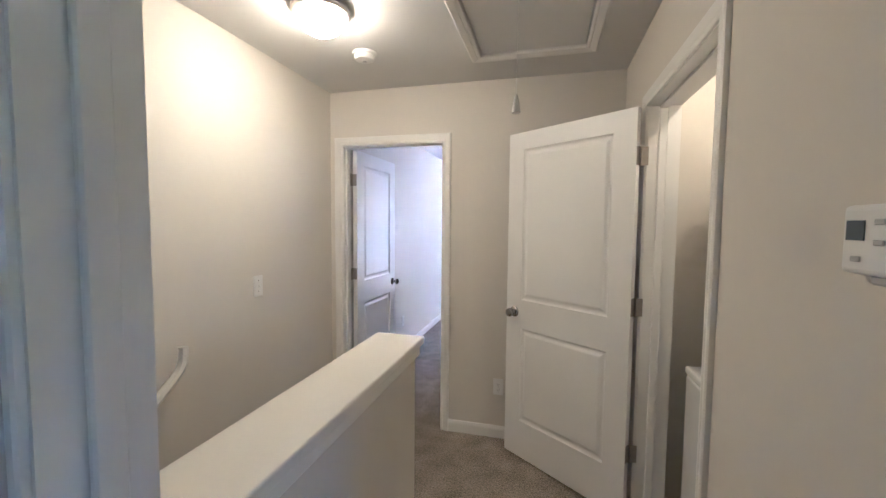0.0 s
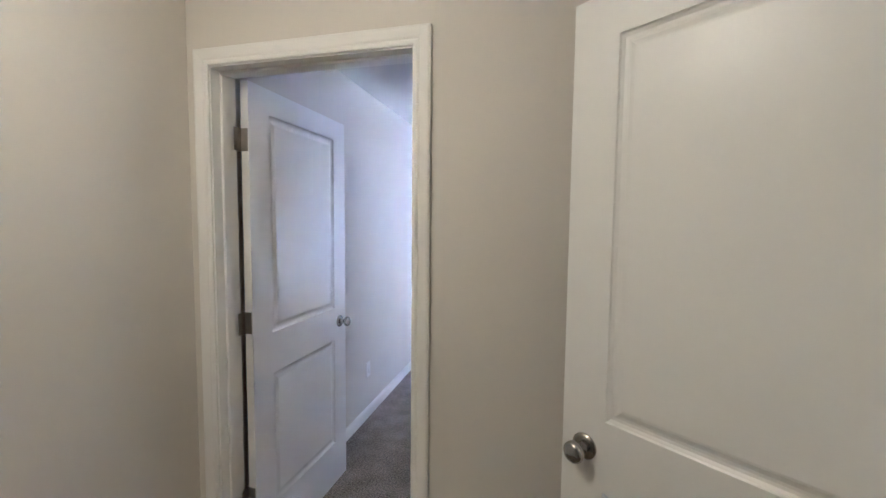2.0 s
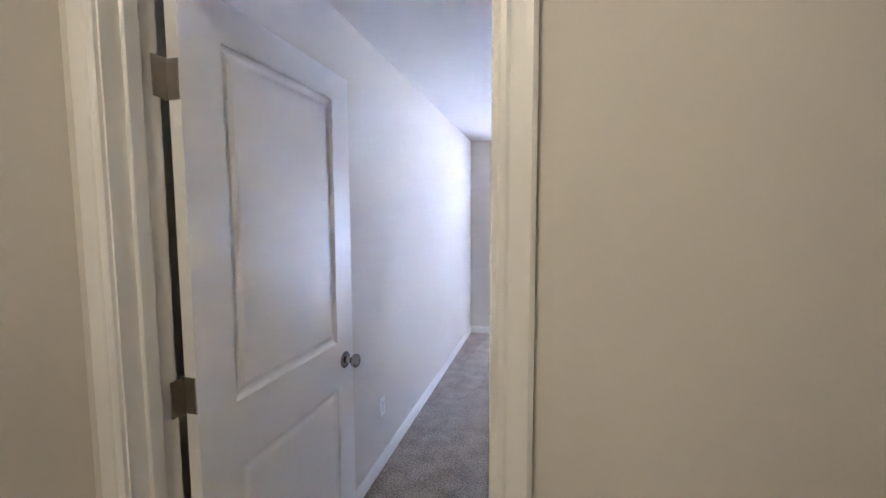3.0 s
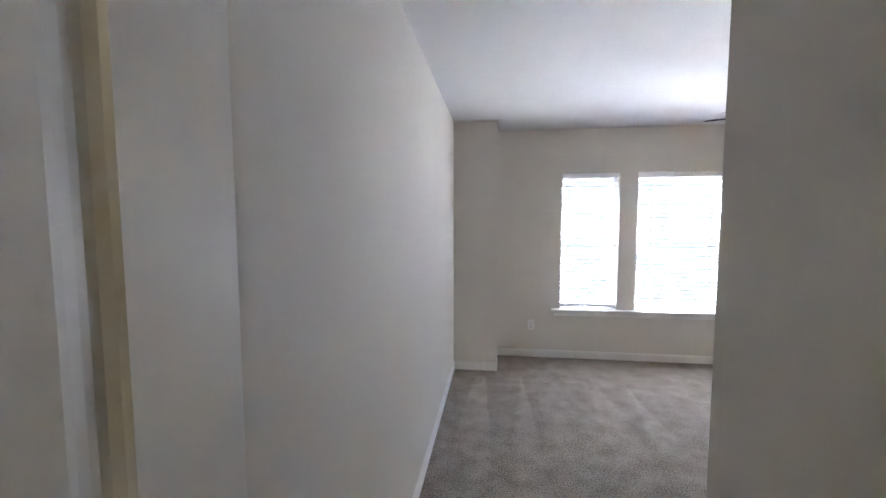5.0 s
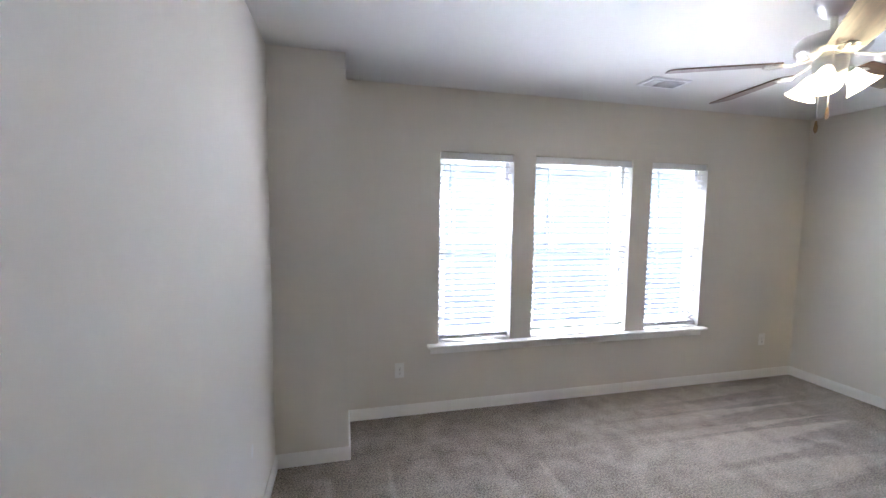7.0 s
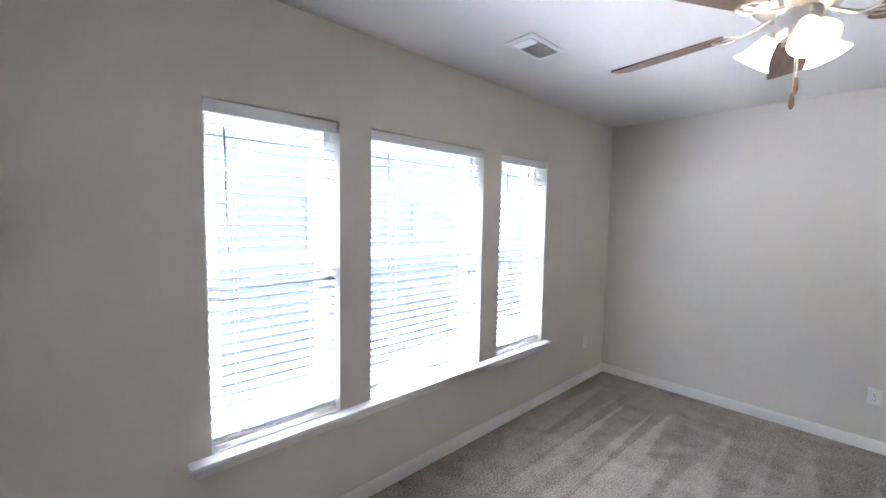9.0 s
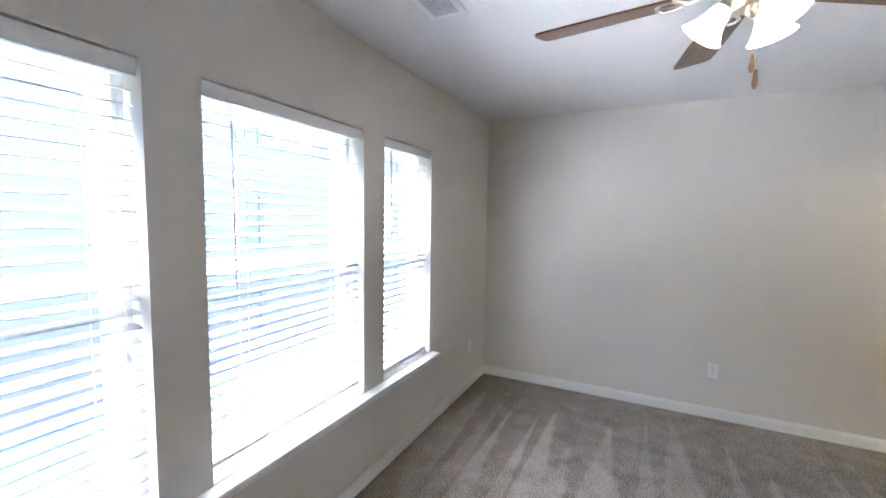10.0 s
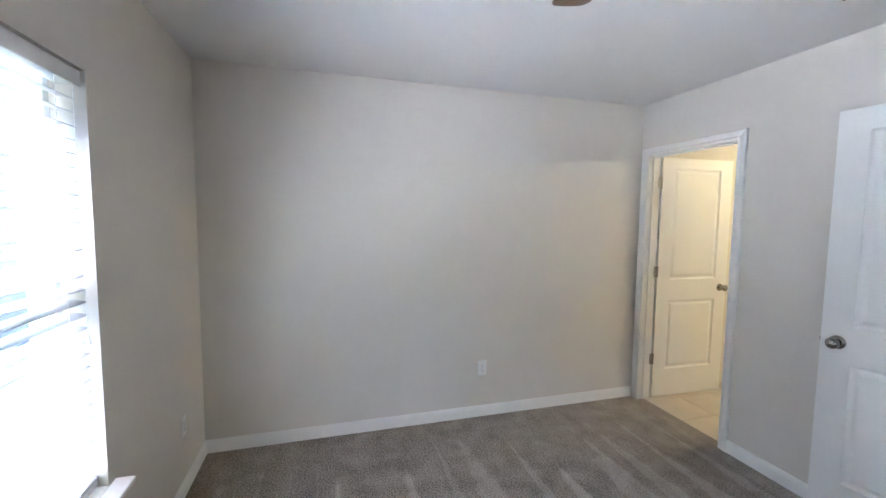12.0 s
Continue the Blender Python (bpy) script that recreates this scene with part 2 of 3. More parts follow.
def wall(name, along, lo, hi, u0, u1, z0, z1, holes=(), label="greige painted drywall wall"):
    """An upright slab with holes right through it. along 'x': it spans x u0..u1 and y lo..hi; along 'y': the other way round."""
    us = sorted({u0, u1, *[h[i] for h in holes for i in (0, 1)]})
    zs = sorted({z0, z1, *[h[i] for h in holes for i in (2, 3)]})
    bm = bmesh.new()
    at = {}

    def v(u, w, z):
        k = (round(u, 4), round(w, 4), round(z, 4))
        if k not in at:
            at[k] = bm.verts.new((u, w, z) if along == "x" else (w, u, z))
        return at[k]

    def solid(i, j):
        if not (0 <= i < len(us) - 1 and 0 <= j < len(zs) - 1):
            return False
        cu, cz = (us[i] + us[i + 1]) / 2, (zs[j] + zs[j + 1]) / 2
        return not any(h[0] < cu < h[1] and h[2] < cz < h[3] for h in holes)

    for i in range(len(us) - 1):
        for j in range(len(zs) - 1):
            if not solid(i, j):
                continue
            a, b, c, d = us[i], us[i + 1], zs[j], zs[j + 1]
            for w in (lo, hi):
                bm.faces.new((v(a, w, c), v(b, w, c), v(b, w, d), v(a, w, d)))
            if not solid(i - 1, j):
                bm.faces.new((v(a, lo, c), v(a, hi, c), v(a, hi, d), v(a, lo, d)))
            if not solid(i + 1, j):
                bm.faces.new((v(b, lo, c), v(b, hi, c), v(b, hi, d), v(b, lo, d)))
            if not solid(i, j - 1):
                bm.faces.new((v(a, lo, c), v(b, lo, c), v(b, hi, c), v(a, hi, c)))
            if not solid(i, j + 1):
                bm.faces.new((v(a, lo, d), v(b, lo, d), v(b, hi, d), v(a, hi, d)))
    return tagged(part(name, bm, M_WALL), label, "wall", kind="structure")


BASE = ((0, 0), (0, 0.013), (0.055, 0.013), (0.066, 0.0115), (0.074, 0.008), (0.080, 0.006), (0.083, 0.003), (0.083, 0))


def baseboard(x, y, rz, length, mitre_a=0.0, mitre_b=0.0):
    """Skirting that starts at (x, y) and runs along its own x; its front faces its own y."""
    ob = part("baseboard", swept(bmesh.new(), BASE, 0, length), M_TRIM)
    ob.matrix_world = pose(x, y, 0, 0, 0, rz)
    return tagged(ob, "white painted wooden baseboard along the carpet", "baseboard", kind="structure")


CASE = ((0, 0), (0, 0.009), (0.004, 0.0115), (0.012, 0.012), (0.018, 0.0095), (0.024, 0.0125), (0.040, 0.0165), (0.050, 0.018), (0.057, 0.0145), (0.057, 0))


def casing(parent, w, h, y=0.0):
    """Two uprights and a head round an opening w wide and h high, mitred; local y points out of the wall."""
    half, n = w / 2 + 0.005, len(CASE)
    for s in (-1, 1):
        bm = bmesh.new()
        lo = [bm.verts.new((s * (half + u), y + d, 0)) for u, d in CASE]
        hi = [bm.verts.new((s * (half + u), y + d, h + 0.005 + u)) for u, d in CASE]
        for i in range(n):
            bm.faces.new((lo[i], lo[(i + 1) % n], hi[(i + 1) % n], hi[i]))
        bm.faces.new(lo), bm.faces.new(hi)
        part("side_casing", bm, M_TRIM, parent)
    bm = bmesh.new()
    a = [bm.verts.new((-half - u, y + d, h + 0.005 + u)) for u, d in CASE]
    b = [bm.verts.new((half + u, y + d, h + 0.005 + u)) for u, d in CASE]
    for i in range(n):
        bm.faces.new((a[i], a[(i + 1) % n], b[(i + 1) % n], b[i]))
    bm.faces.new(a), bm.faces.new(b)
    part("head_casing", bm, M_TRIM, parent)


def door_frame(name, m, w, h, depth, stop, back=True, label="white painted wooden door frame with moulded casing"):
    """Jambs, stops and casing. Local: x along the wall, y out of it towards the viewer's side, 0 at its face; the wall reaches to -depth."""
    t = thing(name, m, label, "door frame", kind="structure")
    for s in (-1, 1):
        part("jamb", boxed(min(s * w / 2, s * (w / 2 + 0.018)), max(s * w / 2, s * (w / 2 + 0.018)), -depth - 0.001, 0.001, 0, h + 0.0), M_TRIM, t)
        part("door_stop", boxed(min(s * w / 2, s * (w / 2 - 0.011)), max(s * w / 2, s * (w / 2 - 0.011)), stop - 0.018, stop + 0.018, 0, h - 0.011, bevel=0.003), M_TRIM, t)
    part("head_jamb", boxed(-w / 2 - 0.018, w / 2 + 0.018, -depth - 0.001, 0.001, h, h + 0.018), M_TRIM, t)
    part("head_stop", boxed(-w / 2, w / 2, stop - 0.018, stop + 0.018, h - 0.011, h, bevel=0.003), M_TRIM, t)
    casing(t, w, h)
    if back:
        flip = thing("rear_casing", Matrix.Translation((0, -depth, 0)) @ pose(0, 0, 0, 0, 0, 180), "", "")
        flip.parent = t
        casing(flip, w, h)
    return t


KNOB = ((0.0001, 0), (0.033, 0), (0.033, 0.004), (0.028, 0.009), (0.014, 0.011), (0.011, 0.016), (0.011, 0.028), (0.016, 0.033), (0.024, 0.038),
        (0.0275, 0.046), (0.0265, 0.054), (0.021, 0.060), (0.012, 0.0635), (0.0, 0.0645))


def panel_side(bm, w, h, y, s, panels, stile=0.118):
    """One moulded side of a leaf: s is +1 or -1, the way its face looks along y."""
    zs = [0.0]
    for a, b in panels:
        zs += [a, b]
    zs.append(h)

    def quad(x0, x1, z0, z1):
        bm.faces.new([bm.verts.new((x, y, z)) for x, z in ((x0, z0), (x1, z0), (x1, z1), (x0, z1))])

    for i in range(len(zs) - 1):
        if i % 2 == 0:
            quad(0, w, zs[i], zs[i + 1])
        else:
            quad(0, stile, zs[i], zs[i + 1])
            quad(w - stile, w, zs[i], zs[i + 1])
    for a, b in panels:
        rings = []
        for inset, d in ((0, 0), (0.003, 0.005), (0.010, 0.0095), (0.017, 0.0105), (0.024, 0.0093), (0.036, 0.0036), (0.042, 0.0026)):
            rings.append([bm.verts.new((x, y - s * d, z)) for x, z in
                          ((stile + inset, a + inset), (w - stile - inset, a + inset), (w - stile - inset, b - inset), (stile + inset, b - inset))])
        for p, q in zip(rings, rings[1:]):
            for j in range(4):
                bm.faces.new((p[j], p[(j + 1) % 4], q[(j + 1) % 4], q[j]))
        bm.faces.new(rings[-1])


def door(name, m, w, s, label, h=2.03, pull="near", face_angle=90, thick=0.035):
    """A two-panel moulded leaf hung at its local origin, reaching along +x; s gives the side of the pin plane on which the slab lies."""
    t = thing(name, m, label, "door", kind="structure")
    bm = bmesh.new()
    y0, y1 = (0.0, thick) if s > 0 else (-thick, 0.0)
    pan = ((0.235, 0.825), (1.005, 1.925))
    panel_side(bm, w, h, y1, 1, pan)
    panel_side(bm, w, h, y0, -1, pan)
    for q in (((0, y0, 0), (0, y1, 0), (0, y1, h), (0, y0, h)), ((w, y0, 0), (w, y1, 0), (w, y1, h), (w, y0, h)),
              ((0, y0, 0), (w, y0, 0), (w, y1, 0), (0, y1, 0)), ((0, y0, h), (w, y0, h), (w, y1, h), (0, y1, h))):
        bm.faces.new([bm.verts.new(v) for v in q])
    bmesh.ops.remove_doubles(bm, verts=bm.verts, dist=0.0004)
    leaf = part("leaf", bm, M_DOOR, t)
    leaf.location = (0.004, 0, 0.012)
    for side, y, rx in (("in", y1, -90), ("out", y0, 90)):
        k = part("knob", lathe(bmesh.new(), KNOB, 24), M_NICKEL, t, "satin nickel round knob", smooth=True)
        k.matrix_local = pose(w - 0.062, y, 0.935, rx, 0, 0)
    part("latch_plate", boxed(w + 0.0035, w + 0.0055, (y0 + y1) / 2 - 0.0125, (y0 + y1) / 2 + 0.0125, 0.905, 0.965), M_NICKEL, t)
    part("latch_bolt", boxed(w + 0.0055, w + 0.014, (y0 + y1) / 2 - 0.006, (y0 + y1) / 2 + 0.006, 0.925, 0.945, bevel=0.002), M_NICKEL, t)
    jam = radians(face_angle)
    for z in (0.345, 1.085, 1.815):
        hg = part("hinge", tube(bmesh.new(), [(-0.002, -s * 0.004, z - 0.046), (-0.002, -s * 0.004, z + 0.046)], 0.006, 12), M_HINGE, t, smooth=True)
        bm = boxed(0.0008, 0.0036, min(0, s * 0.032), max(0, s * 0.032), z - 0.044, z + 0.044)
        for k, dz in ((0.021, 0.030), (0.013, 0.0), (0.021, -0.030)):
            lathe(bm, ((0.0038, 0.0), (0.0038, 0.0009), (0.0015, 0.0004), (0.0, 0.0004)), 10, pose(0.0008, s * k, z + dz, 0, -90, 0))
        part("leaf_plate", bm, M_HINGE, hg)
        d = Vector((math.cos(jam), math.sin(jam), 0))
        n = Vector((-d.y, d.x, 0))
        bm = bmesh.new()
        q = [bm.verts.new(d * a + n * b + Vector((0, 0, c))) for a in (0.002, 0.034) for b in (-0.0012, 0.0012) for c in (z - 0.044, z + 0.044)]
        for f in ((0, 1, 3, 2), (4, 6, 7, 5), (0, 4, 5, 1), (2, 3, 7, 6), (0, 2, 6, 4), (1, 5, 7, 3)):
            bm.faces.new([q[i] for i in f])
        part("jamb_plate", bm, M_HINGE, hg)
    return t


# ---- setting: floors, walls, ceilings ----
H = 2.44
XE, YW, YS = 4.646, 7.818, 4.546
PX, CX, CY = 0.994, 0.425, 7.35


def slab(rects, z0, z1):
    """One connected slab over the union of (x0, x1, y0, y1) rectangles."""
    xs = sorted({v for q in rects for v in q[:2]})
    ys = sorted({v for q in rects for v in q[2:]})
    bm = bmesh.new()
    at = {}

    def v(i, j, z):
        if (i, j, z) not in at:
            at[i, j, z] = bm.verts.new((xs[i], ys[j], z))
        return at[i, j, z]

    def solid(i, j):
        if not (0 <= i < len(xs) - 1 and 0 <= j < len(ys) - 1):
            return False
        cx, cy = (xs[i] + xs[i + 1]) / 2, (ys[j] + ys[j + 1]) / 2
        return any(q[0] < cx < q[1] and q[2] < cy < q[3] for q in rects)

    for i in range(len(xs) - 1):
        for j in range(len(ys) - 1):
            if not solid(i, j):
                continue
            ring = ((i, j), (i + 1, j), (i + 1, j + 1), (i, j + 1))
            for z in (z0, z1):
                bm.faces.new([v(p, q, z) for p, q in ring])
            for k, (di, dj) in enumerate(((0, -1), (1, 0), (0, 1), (-1, 0))):
                if not solid(i + di, j + dj):
                    p, q = ring[k], ring[(k + 1) % 4]
                    bm.faces.new((v(*p, z0), v(*q, z0), v(*q, z1), v(*p, z1)))
    return bm


FLOOR = ((1.11, 2.03, 0.425, 1.60), (1.11, 4.2, -3.2, 0.425), (0, 2.03, 1.60, 2.90), (0.084, 0.881, 2.90, 3.015),
         (0, PX, 3.015, YS), (0, XE, YS, YW), (3.835, 4.565, YS - 0.06, YS))
tagged(part("floor", slab(FLOOR, -0.25, 0), M_CARPET), "taupe cut-pile carpet with vacuum marks", "carpet", kind="structure")

wall("wall_west", "y", -0.115, 0, -2.6, YW + 0.18, -2.9, H)
wall("wall_hall_north", "x", 2.90, 3.015, 0, 2.17, 0, H, [(0.084, 0.881, 0, 2.063)])
wall("wall_hall_east", "y", 2.03, 2.17, 0.54, 2.90, 0, H, [(1.442, 2.308, 0, 2.063)])
wall("wall_hall_south", "x", 0.425, 0.54, 1.11, 2.17, 0, H, [(1.11, 1.908, 0, 2.063)])
wall("wall_back_room_south", "x", -3.315, -3.2, 1.11, 4.315, 0, H)
wall("wall_back_room_east", "y", 4.2, 4.315, -3.2, 0.54, 0, H, [(-1.70, -1.32, 1.15, 1.85)])
wall("wall_back_room_north", "x", 0.425, 0.54, 2.17, 4.2, 0, H)
wall("wall_stair", "y", 0.985, 1.11, -3.315, 0.54, -2.9, H)
wall("wall_stair_end", "x", -2.715, -2.6, -0.115, 1.11, -2.9, H)
wall("wall_passage", "y", PX, PX + 0.115, 3.015, YS - 0.115, 0, H)
wall("wall_bedroom_south", "x", YS - 0.115, YS, PX, XE, 0, H, [(3.817, 4.583, 0, 2.043)])
wall("wall_east", "y", XE, XE + 0.115, 2.2, YW + 0.18, 0, H)
WINDOWS = ((1.100, 1.685, 0.0), (1.867, 2.747, 0.035), (2.936, 3.510, 0.0))
Z0, Z1 = 0.541, 1.988
wall("wall_window", "x", YW, YW + 0.18, 0, XE, 0, H, [(a, b, Z0, Z1) for a, b, _ in WINDOWS])
wall("wall_chase", "y", 0, CX, CY, YW, 0, H, label="greige boxed-out corner column of drywall")
wall("wall_laundry_north", "x", 2.46, 2.575, 2.17, 3.0, 0, H)
wall("wall_laundry_east", "y", 2.95, 3.065, 1.2, 2.46, 0, H)
wall("wall_laundry_south", "x", 1.15, 1.265, 2.17, 2.95, 0, H)
wall("wall_bath_west", "y", 2.75, 2.865, 2.3, YS - 0.115, 0, H)
wall("wall_bath_south", "x", 2.2, 2.315, 2.75, XE, 0, H)
part("ceiling_slab", boxed(-0.115, XE + 0.115, 2.9575, YW + 0.18, H, H + 0.12), M_CEIL).name = "ceiling"
tagged(bpy.data.objects["ceiling"], "flat off-white painted bedroom ceiling", "ceiling", kind="structure")
HALL_CEILING = ((-0.115, 1.19, -3.315, 2.9575), (1.76, 3.065, -3.315, 2.9575), (3.065, 4.315, -3.315, 0.57),
                (1.19, 1.76, -3.315, 1.16), (1.19, 1.76, 2.50, 2.9575))
tagged(part("ceiling_hall", slab(HALL_CEILING, H, H + 0.12), M_CEIL), "flat off-white painted hall ceiling", "ceiling", kind="structure")
tagged(part("ceiling_bath", boxed(3.065, XE + 0.115, 2.0, 2.9575, H, H + 0.12), M_CEIL), "flat white bathroom ceiling", "ceiling", kind="structure")

# skirtings
for b in ((2.03, 2.90, 180, 2.03 - 0.92), (0.0, 3.03, -90, -0.001), (0.0, CY, -90, CY - 3.09), (CX, CY, 180, CX), (CX, YW, -90, YW - CY + 0.013), (XE, YW, 180, XE - CX),
          (XE, YS, 90, YW - YS), (PX, YS, 0, 3.773 - PX), (PX, 3.09, 90, YS + 0.013 - 3.09), (2.03, 0.54, 90, 1.38 - 0.54), (2.03, 2.365, 90, 2.90 - 2.365), (0.0, 2.90, -90, 1.3),
          (0.985, 1.583, 180, -0.001), (1.115, 1.58, -90, 1.0)):
    if b[3] > 0:
        baseboard(*b)

# stairs going down beside the low wall
bm = bmesh.new()
for i in range(1, 13):
    box(bm, 0, 0.985, 1.60 - 0.255 * i, 1.60 - 0.255 * (i - 1), -0.185 * i - 0.25, -0.185 * i)
tagged(part("stair", bm, M_CARPET), "carpeted flight of stairs going down", "stair", kind="structure")
tagged(part("floor_below", boxed(-0.115, 1.11, -2.715, -1.45, -2.95, -2.9), M_CARPET), "taupe carpet at the stair foot", "carpet", kind="structure")

low = thing("half_wall", pose(0, 0, 0), "greige half wall with an off-white wooden cap beside the stairs", "half wall", kind="structure")
part("low_wall", boxed(0.985, 1.115, 0.54, 1.567, -0.6, 1.036), M_WALL, low)
part("cap", boxed(0.955, 1.147, 0.56, 1.587, 1.036, 1.066, bevel=0.006, segs=3), M_CAP, low, "off-white painted wooden cap with rounded edges")
for x, s in ((1.115, 1), (0.985, -1)):
    part("cap_moulding", box(bmesh.new(), min(x, x + s * 0.016), max(x, x + s * 0.016), 0.56, 1.583, 0.992, 1.036, bevel=0.006, segs=2), M_CAP, low)
part("cap_moulding", box(bmesh.new(), 0.985, 1.115, 1.567, 1.583, 0.992, 1.036, bevel=0.006, segs=2), M_CAP, low)

# door frames
door_frame("door_frame_1", pose(0.4825, 2.90, 0, 0, 0, 180), 0.761, 2.045, 0.115, -0.055)
door_frame("door_frame_2", pose(2.03, 1.875, 0, 0, 0, 90), 0.83, 2.045, 0.14, -0.065, back=False)
door_frame("door_frame_3", pose(4.20, YS, 0, 0, 0, 0), 0.73, 2.025, 0.115, -0.055)
door_frame("door_frame_4", pose(1.509, 0.54, 0, 0, 0, 0), 0.762, 2.045, 0.115, -0.055)

# doors
door("door_1", pose(0.112, 3.028, 0, 0, 0, 88.5), 0.745, -1, "white two-panel interior door, open into the bedroom", face_angle=-178.5)
door("door_2", pose(2.003, 2.288, 0, 0, 0, 142.3), 0.808, 1, "white two-panel laundry door, standing open into the hall", face_angle=-142.5)
door("door_3", pose(4.551, YS - 0.123, 0, 0, 0, -92), 0.718, 1, "white two-panel bathroom door, open against the wall", h=2.01, face_angle=180 + 2)
door("door_4", pose(2.525, YS + 0.023, 0, 0, 0, 7), 0.71, 1, "white two-panel closet door, swung wide open along the wall", face_angle=180)

# ---- windows ----
tagged(part("window_stool", boxed(1.010, 3.564, YW - 0.065, YW + 0.002, Z0 - 0.020, Z0 + 0.002, bevel=0.006, segs=3), M_TRIM), "long white painted window stool under three windows", "window sill", kind="structure")
tagged(part("window_apron", boxed(1.038, 3.536, YW - 0.016, YW + 0.001, Z0 - 0.076, Z0 - 0.020, bevel=0.005, segs=2), M_TRIM), "white painted apron board under the window stool", "trim", kind="structure")


def window(name, a, b):
    t = thing(name, pose((a + b) / 2, YW + 0.10, Z0), "white vinyl double-hung window", "window", kind="structure")
    w, h = b - a, Z1 - Z0
    part("window_sill", boxed(-w / 2, w / 2, -0.098, 0.0, 0.001, 0.006), M_TRIM, t)
    mid = 0.785
    for x0, x1, z0, z1 in ((-w / 2, -w / 2 + 0.035, 0, h), (w / 2 - 0.035, w / 2, 0, h), (-w / 2 + 0.035, w / 2 - 0.035, 0, 0.04), (-w / 2 + 0.035, w / 2 - 0.035, h - 0.035, h)):
        part("window_frame", boxed(x0, x1, 0.0, 0.075, z0, z1, bevel=0.003), M_VINYL, t)
    for nm, y, z0, z1 in (("lower_sash", 0.012, 0.04, mid + 0.022), ("upper_sash", 0.042, mid - 0.022, h - 0.035)):
        bm = bmesh.new()
        x0, x1, f = -w / 2 + 0.035, w / 2 - 0.035, 0.036
        box(bm, x0, x0 + f, y, y + 0.026, z0, z1)
        box(bm, x1 - f, x1, y, y + 0.026, z0, z1)
        box(bm, x0 + f, x1 - f, y, y + 0.026, z0, z0 + 0.044)
        box(bm, x0 + f, x1 - f, y, y + 0.026, z1 - 0.044, z1)
        s = part(nm, bm, M_VINYL, t)
        p = part("pane", boxed(x0 + f, x1 - f, y + 0.011, y + 0.015, z0 + 0.044, z1 - 0.044), M_GLASS, s)
        p.visible_shadow = False
    return t


def blind(a, b, lift):
    """Inside-mounted 50 mm slat blind with valance, ladders, wand and lift cords."""
    t = thing("window_blind", pose((a + b) / 2, YW + 0.05, 0), "white slatted window blind, lowered with its slats open", "blind", "window blinds")
    w = b - a - 0.012
    top, low_z = Z1 - 0.004, Z0 + 0.03 + lift
    part("headrail", boxed(-w / 2 + 0.004, w / 2 - 0.004, -0.024, 0.026, top - 0.045, top - 0.002), M_VINYL, t)
    part("valance", boxed(-w / 2, w / 2, -0.040, -0.030, top - 0.052, top, bevel=0.003, segs=2), M_VINYL, t)
    tilt = radians(12)
    n = int((top - 0.075 - low_z - 0.02) / 0.0448)
    bm = bmesh.new()
    prof = [(-0.025, -0.0012), (-0.012, 0.0012), (0.0, 0.002), (0.012, 0.0012), (0.025, -0.0012)]
    ring = [(y, z + 0.0012) for y, z in prof] + [(y, z - 0.0012) for y, z in reversed(prof)]
    q = [[bm.verts.new((x, y * math.cos(tilt) - z * math.sin(tilt), y * math.sin(tilt) + z * math.cos(tilt))) for y, z in ring] for x in (-w / 2 + 0.006, w / 2 - 0.006)]
    k = len(ring)
    for j in range(k):
        bm.faces.new((q[0][j], q[0][(j + 1) % k], q[1][(j + 1) % k], q[1][j]))
    bm.faces.new(q[0]), bm.faces.new(q[1])
    first = part("slat", bm, M_SLAT, t)
    first.location = (0, 0, top - 0.088)
    for i in range(1, n):
        s = new("slat", first.data)
        s.parent = t
        s.matrix_local = pose(random.uniform(-0.001, 0.001), 0, top - 0.088 - 0.0448 * i, random.uniform(-1.2, 1.2), random.uniform(-0.08, 0.08), 0)
    lean = 0.6 if lift else 0.0
    rail = part("bottom_rail", boxed(-w / 2 + 0.006, w / 2 - 0.006, -0.026, 0.026, -0.010, 0.010, bevel=0.003), M_VINYL, t)
    rail.matrix_local = pose(0, 0, low_z, 0, -lean, 0)
    if not lift:
        for i in range(3):
            s = new("slat", first.data)
            s.parent = t
            s.matrix_local = pose(0, 0, low_z + 0.014 + 0.005 * i, -12, 0, 0)
    for x in (-w * 0.3, w * 0.3):
        bm = bmesh.new()
        for y in (-0.0265, 0.0265):
            box(bm, x - 0.0009, x + 0.0009, y - 0.0007, y + 0.0007, low_z, top - 0.05)
        part("ladder_cord", bm, M_VINYL, t)
    part("wand", tube(bmesh.new(), [(-w * 0.38, -0.046, top - 0.06), (-w * 0.38 + 0.004, -0.05, top - 0.62 - 0.12 * (lift > 0))], 0.0042, 8), M_WAND, t, "pale grey tilt wand", smooth=True)
    part("lift_cord", tube(bmesh.new(), [(w * 0.40, -0.044, top - 0.06), (w * 0.40, -0.046, top - 0.86)], 0.0012, 6), M_VINYL, t)
    part("tassel", lathe(bmesh.new(), ((0.0, 0.0), (0.003, 0), (0.0045, -0.012), (0.008, -0.035), (0.0065, -0.04), (0.0, -0.04)), 12, pose(w * 0.40, -0.046, top - 0.86)), M_WAND, t, "grey cord tassel", smooth=True)


for i, (a, b, lift) in enumerate(WINDOWS):
    window("window_%d" % (i + 1), a, b)
    blind(a, b, lift)

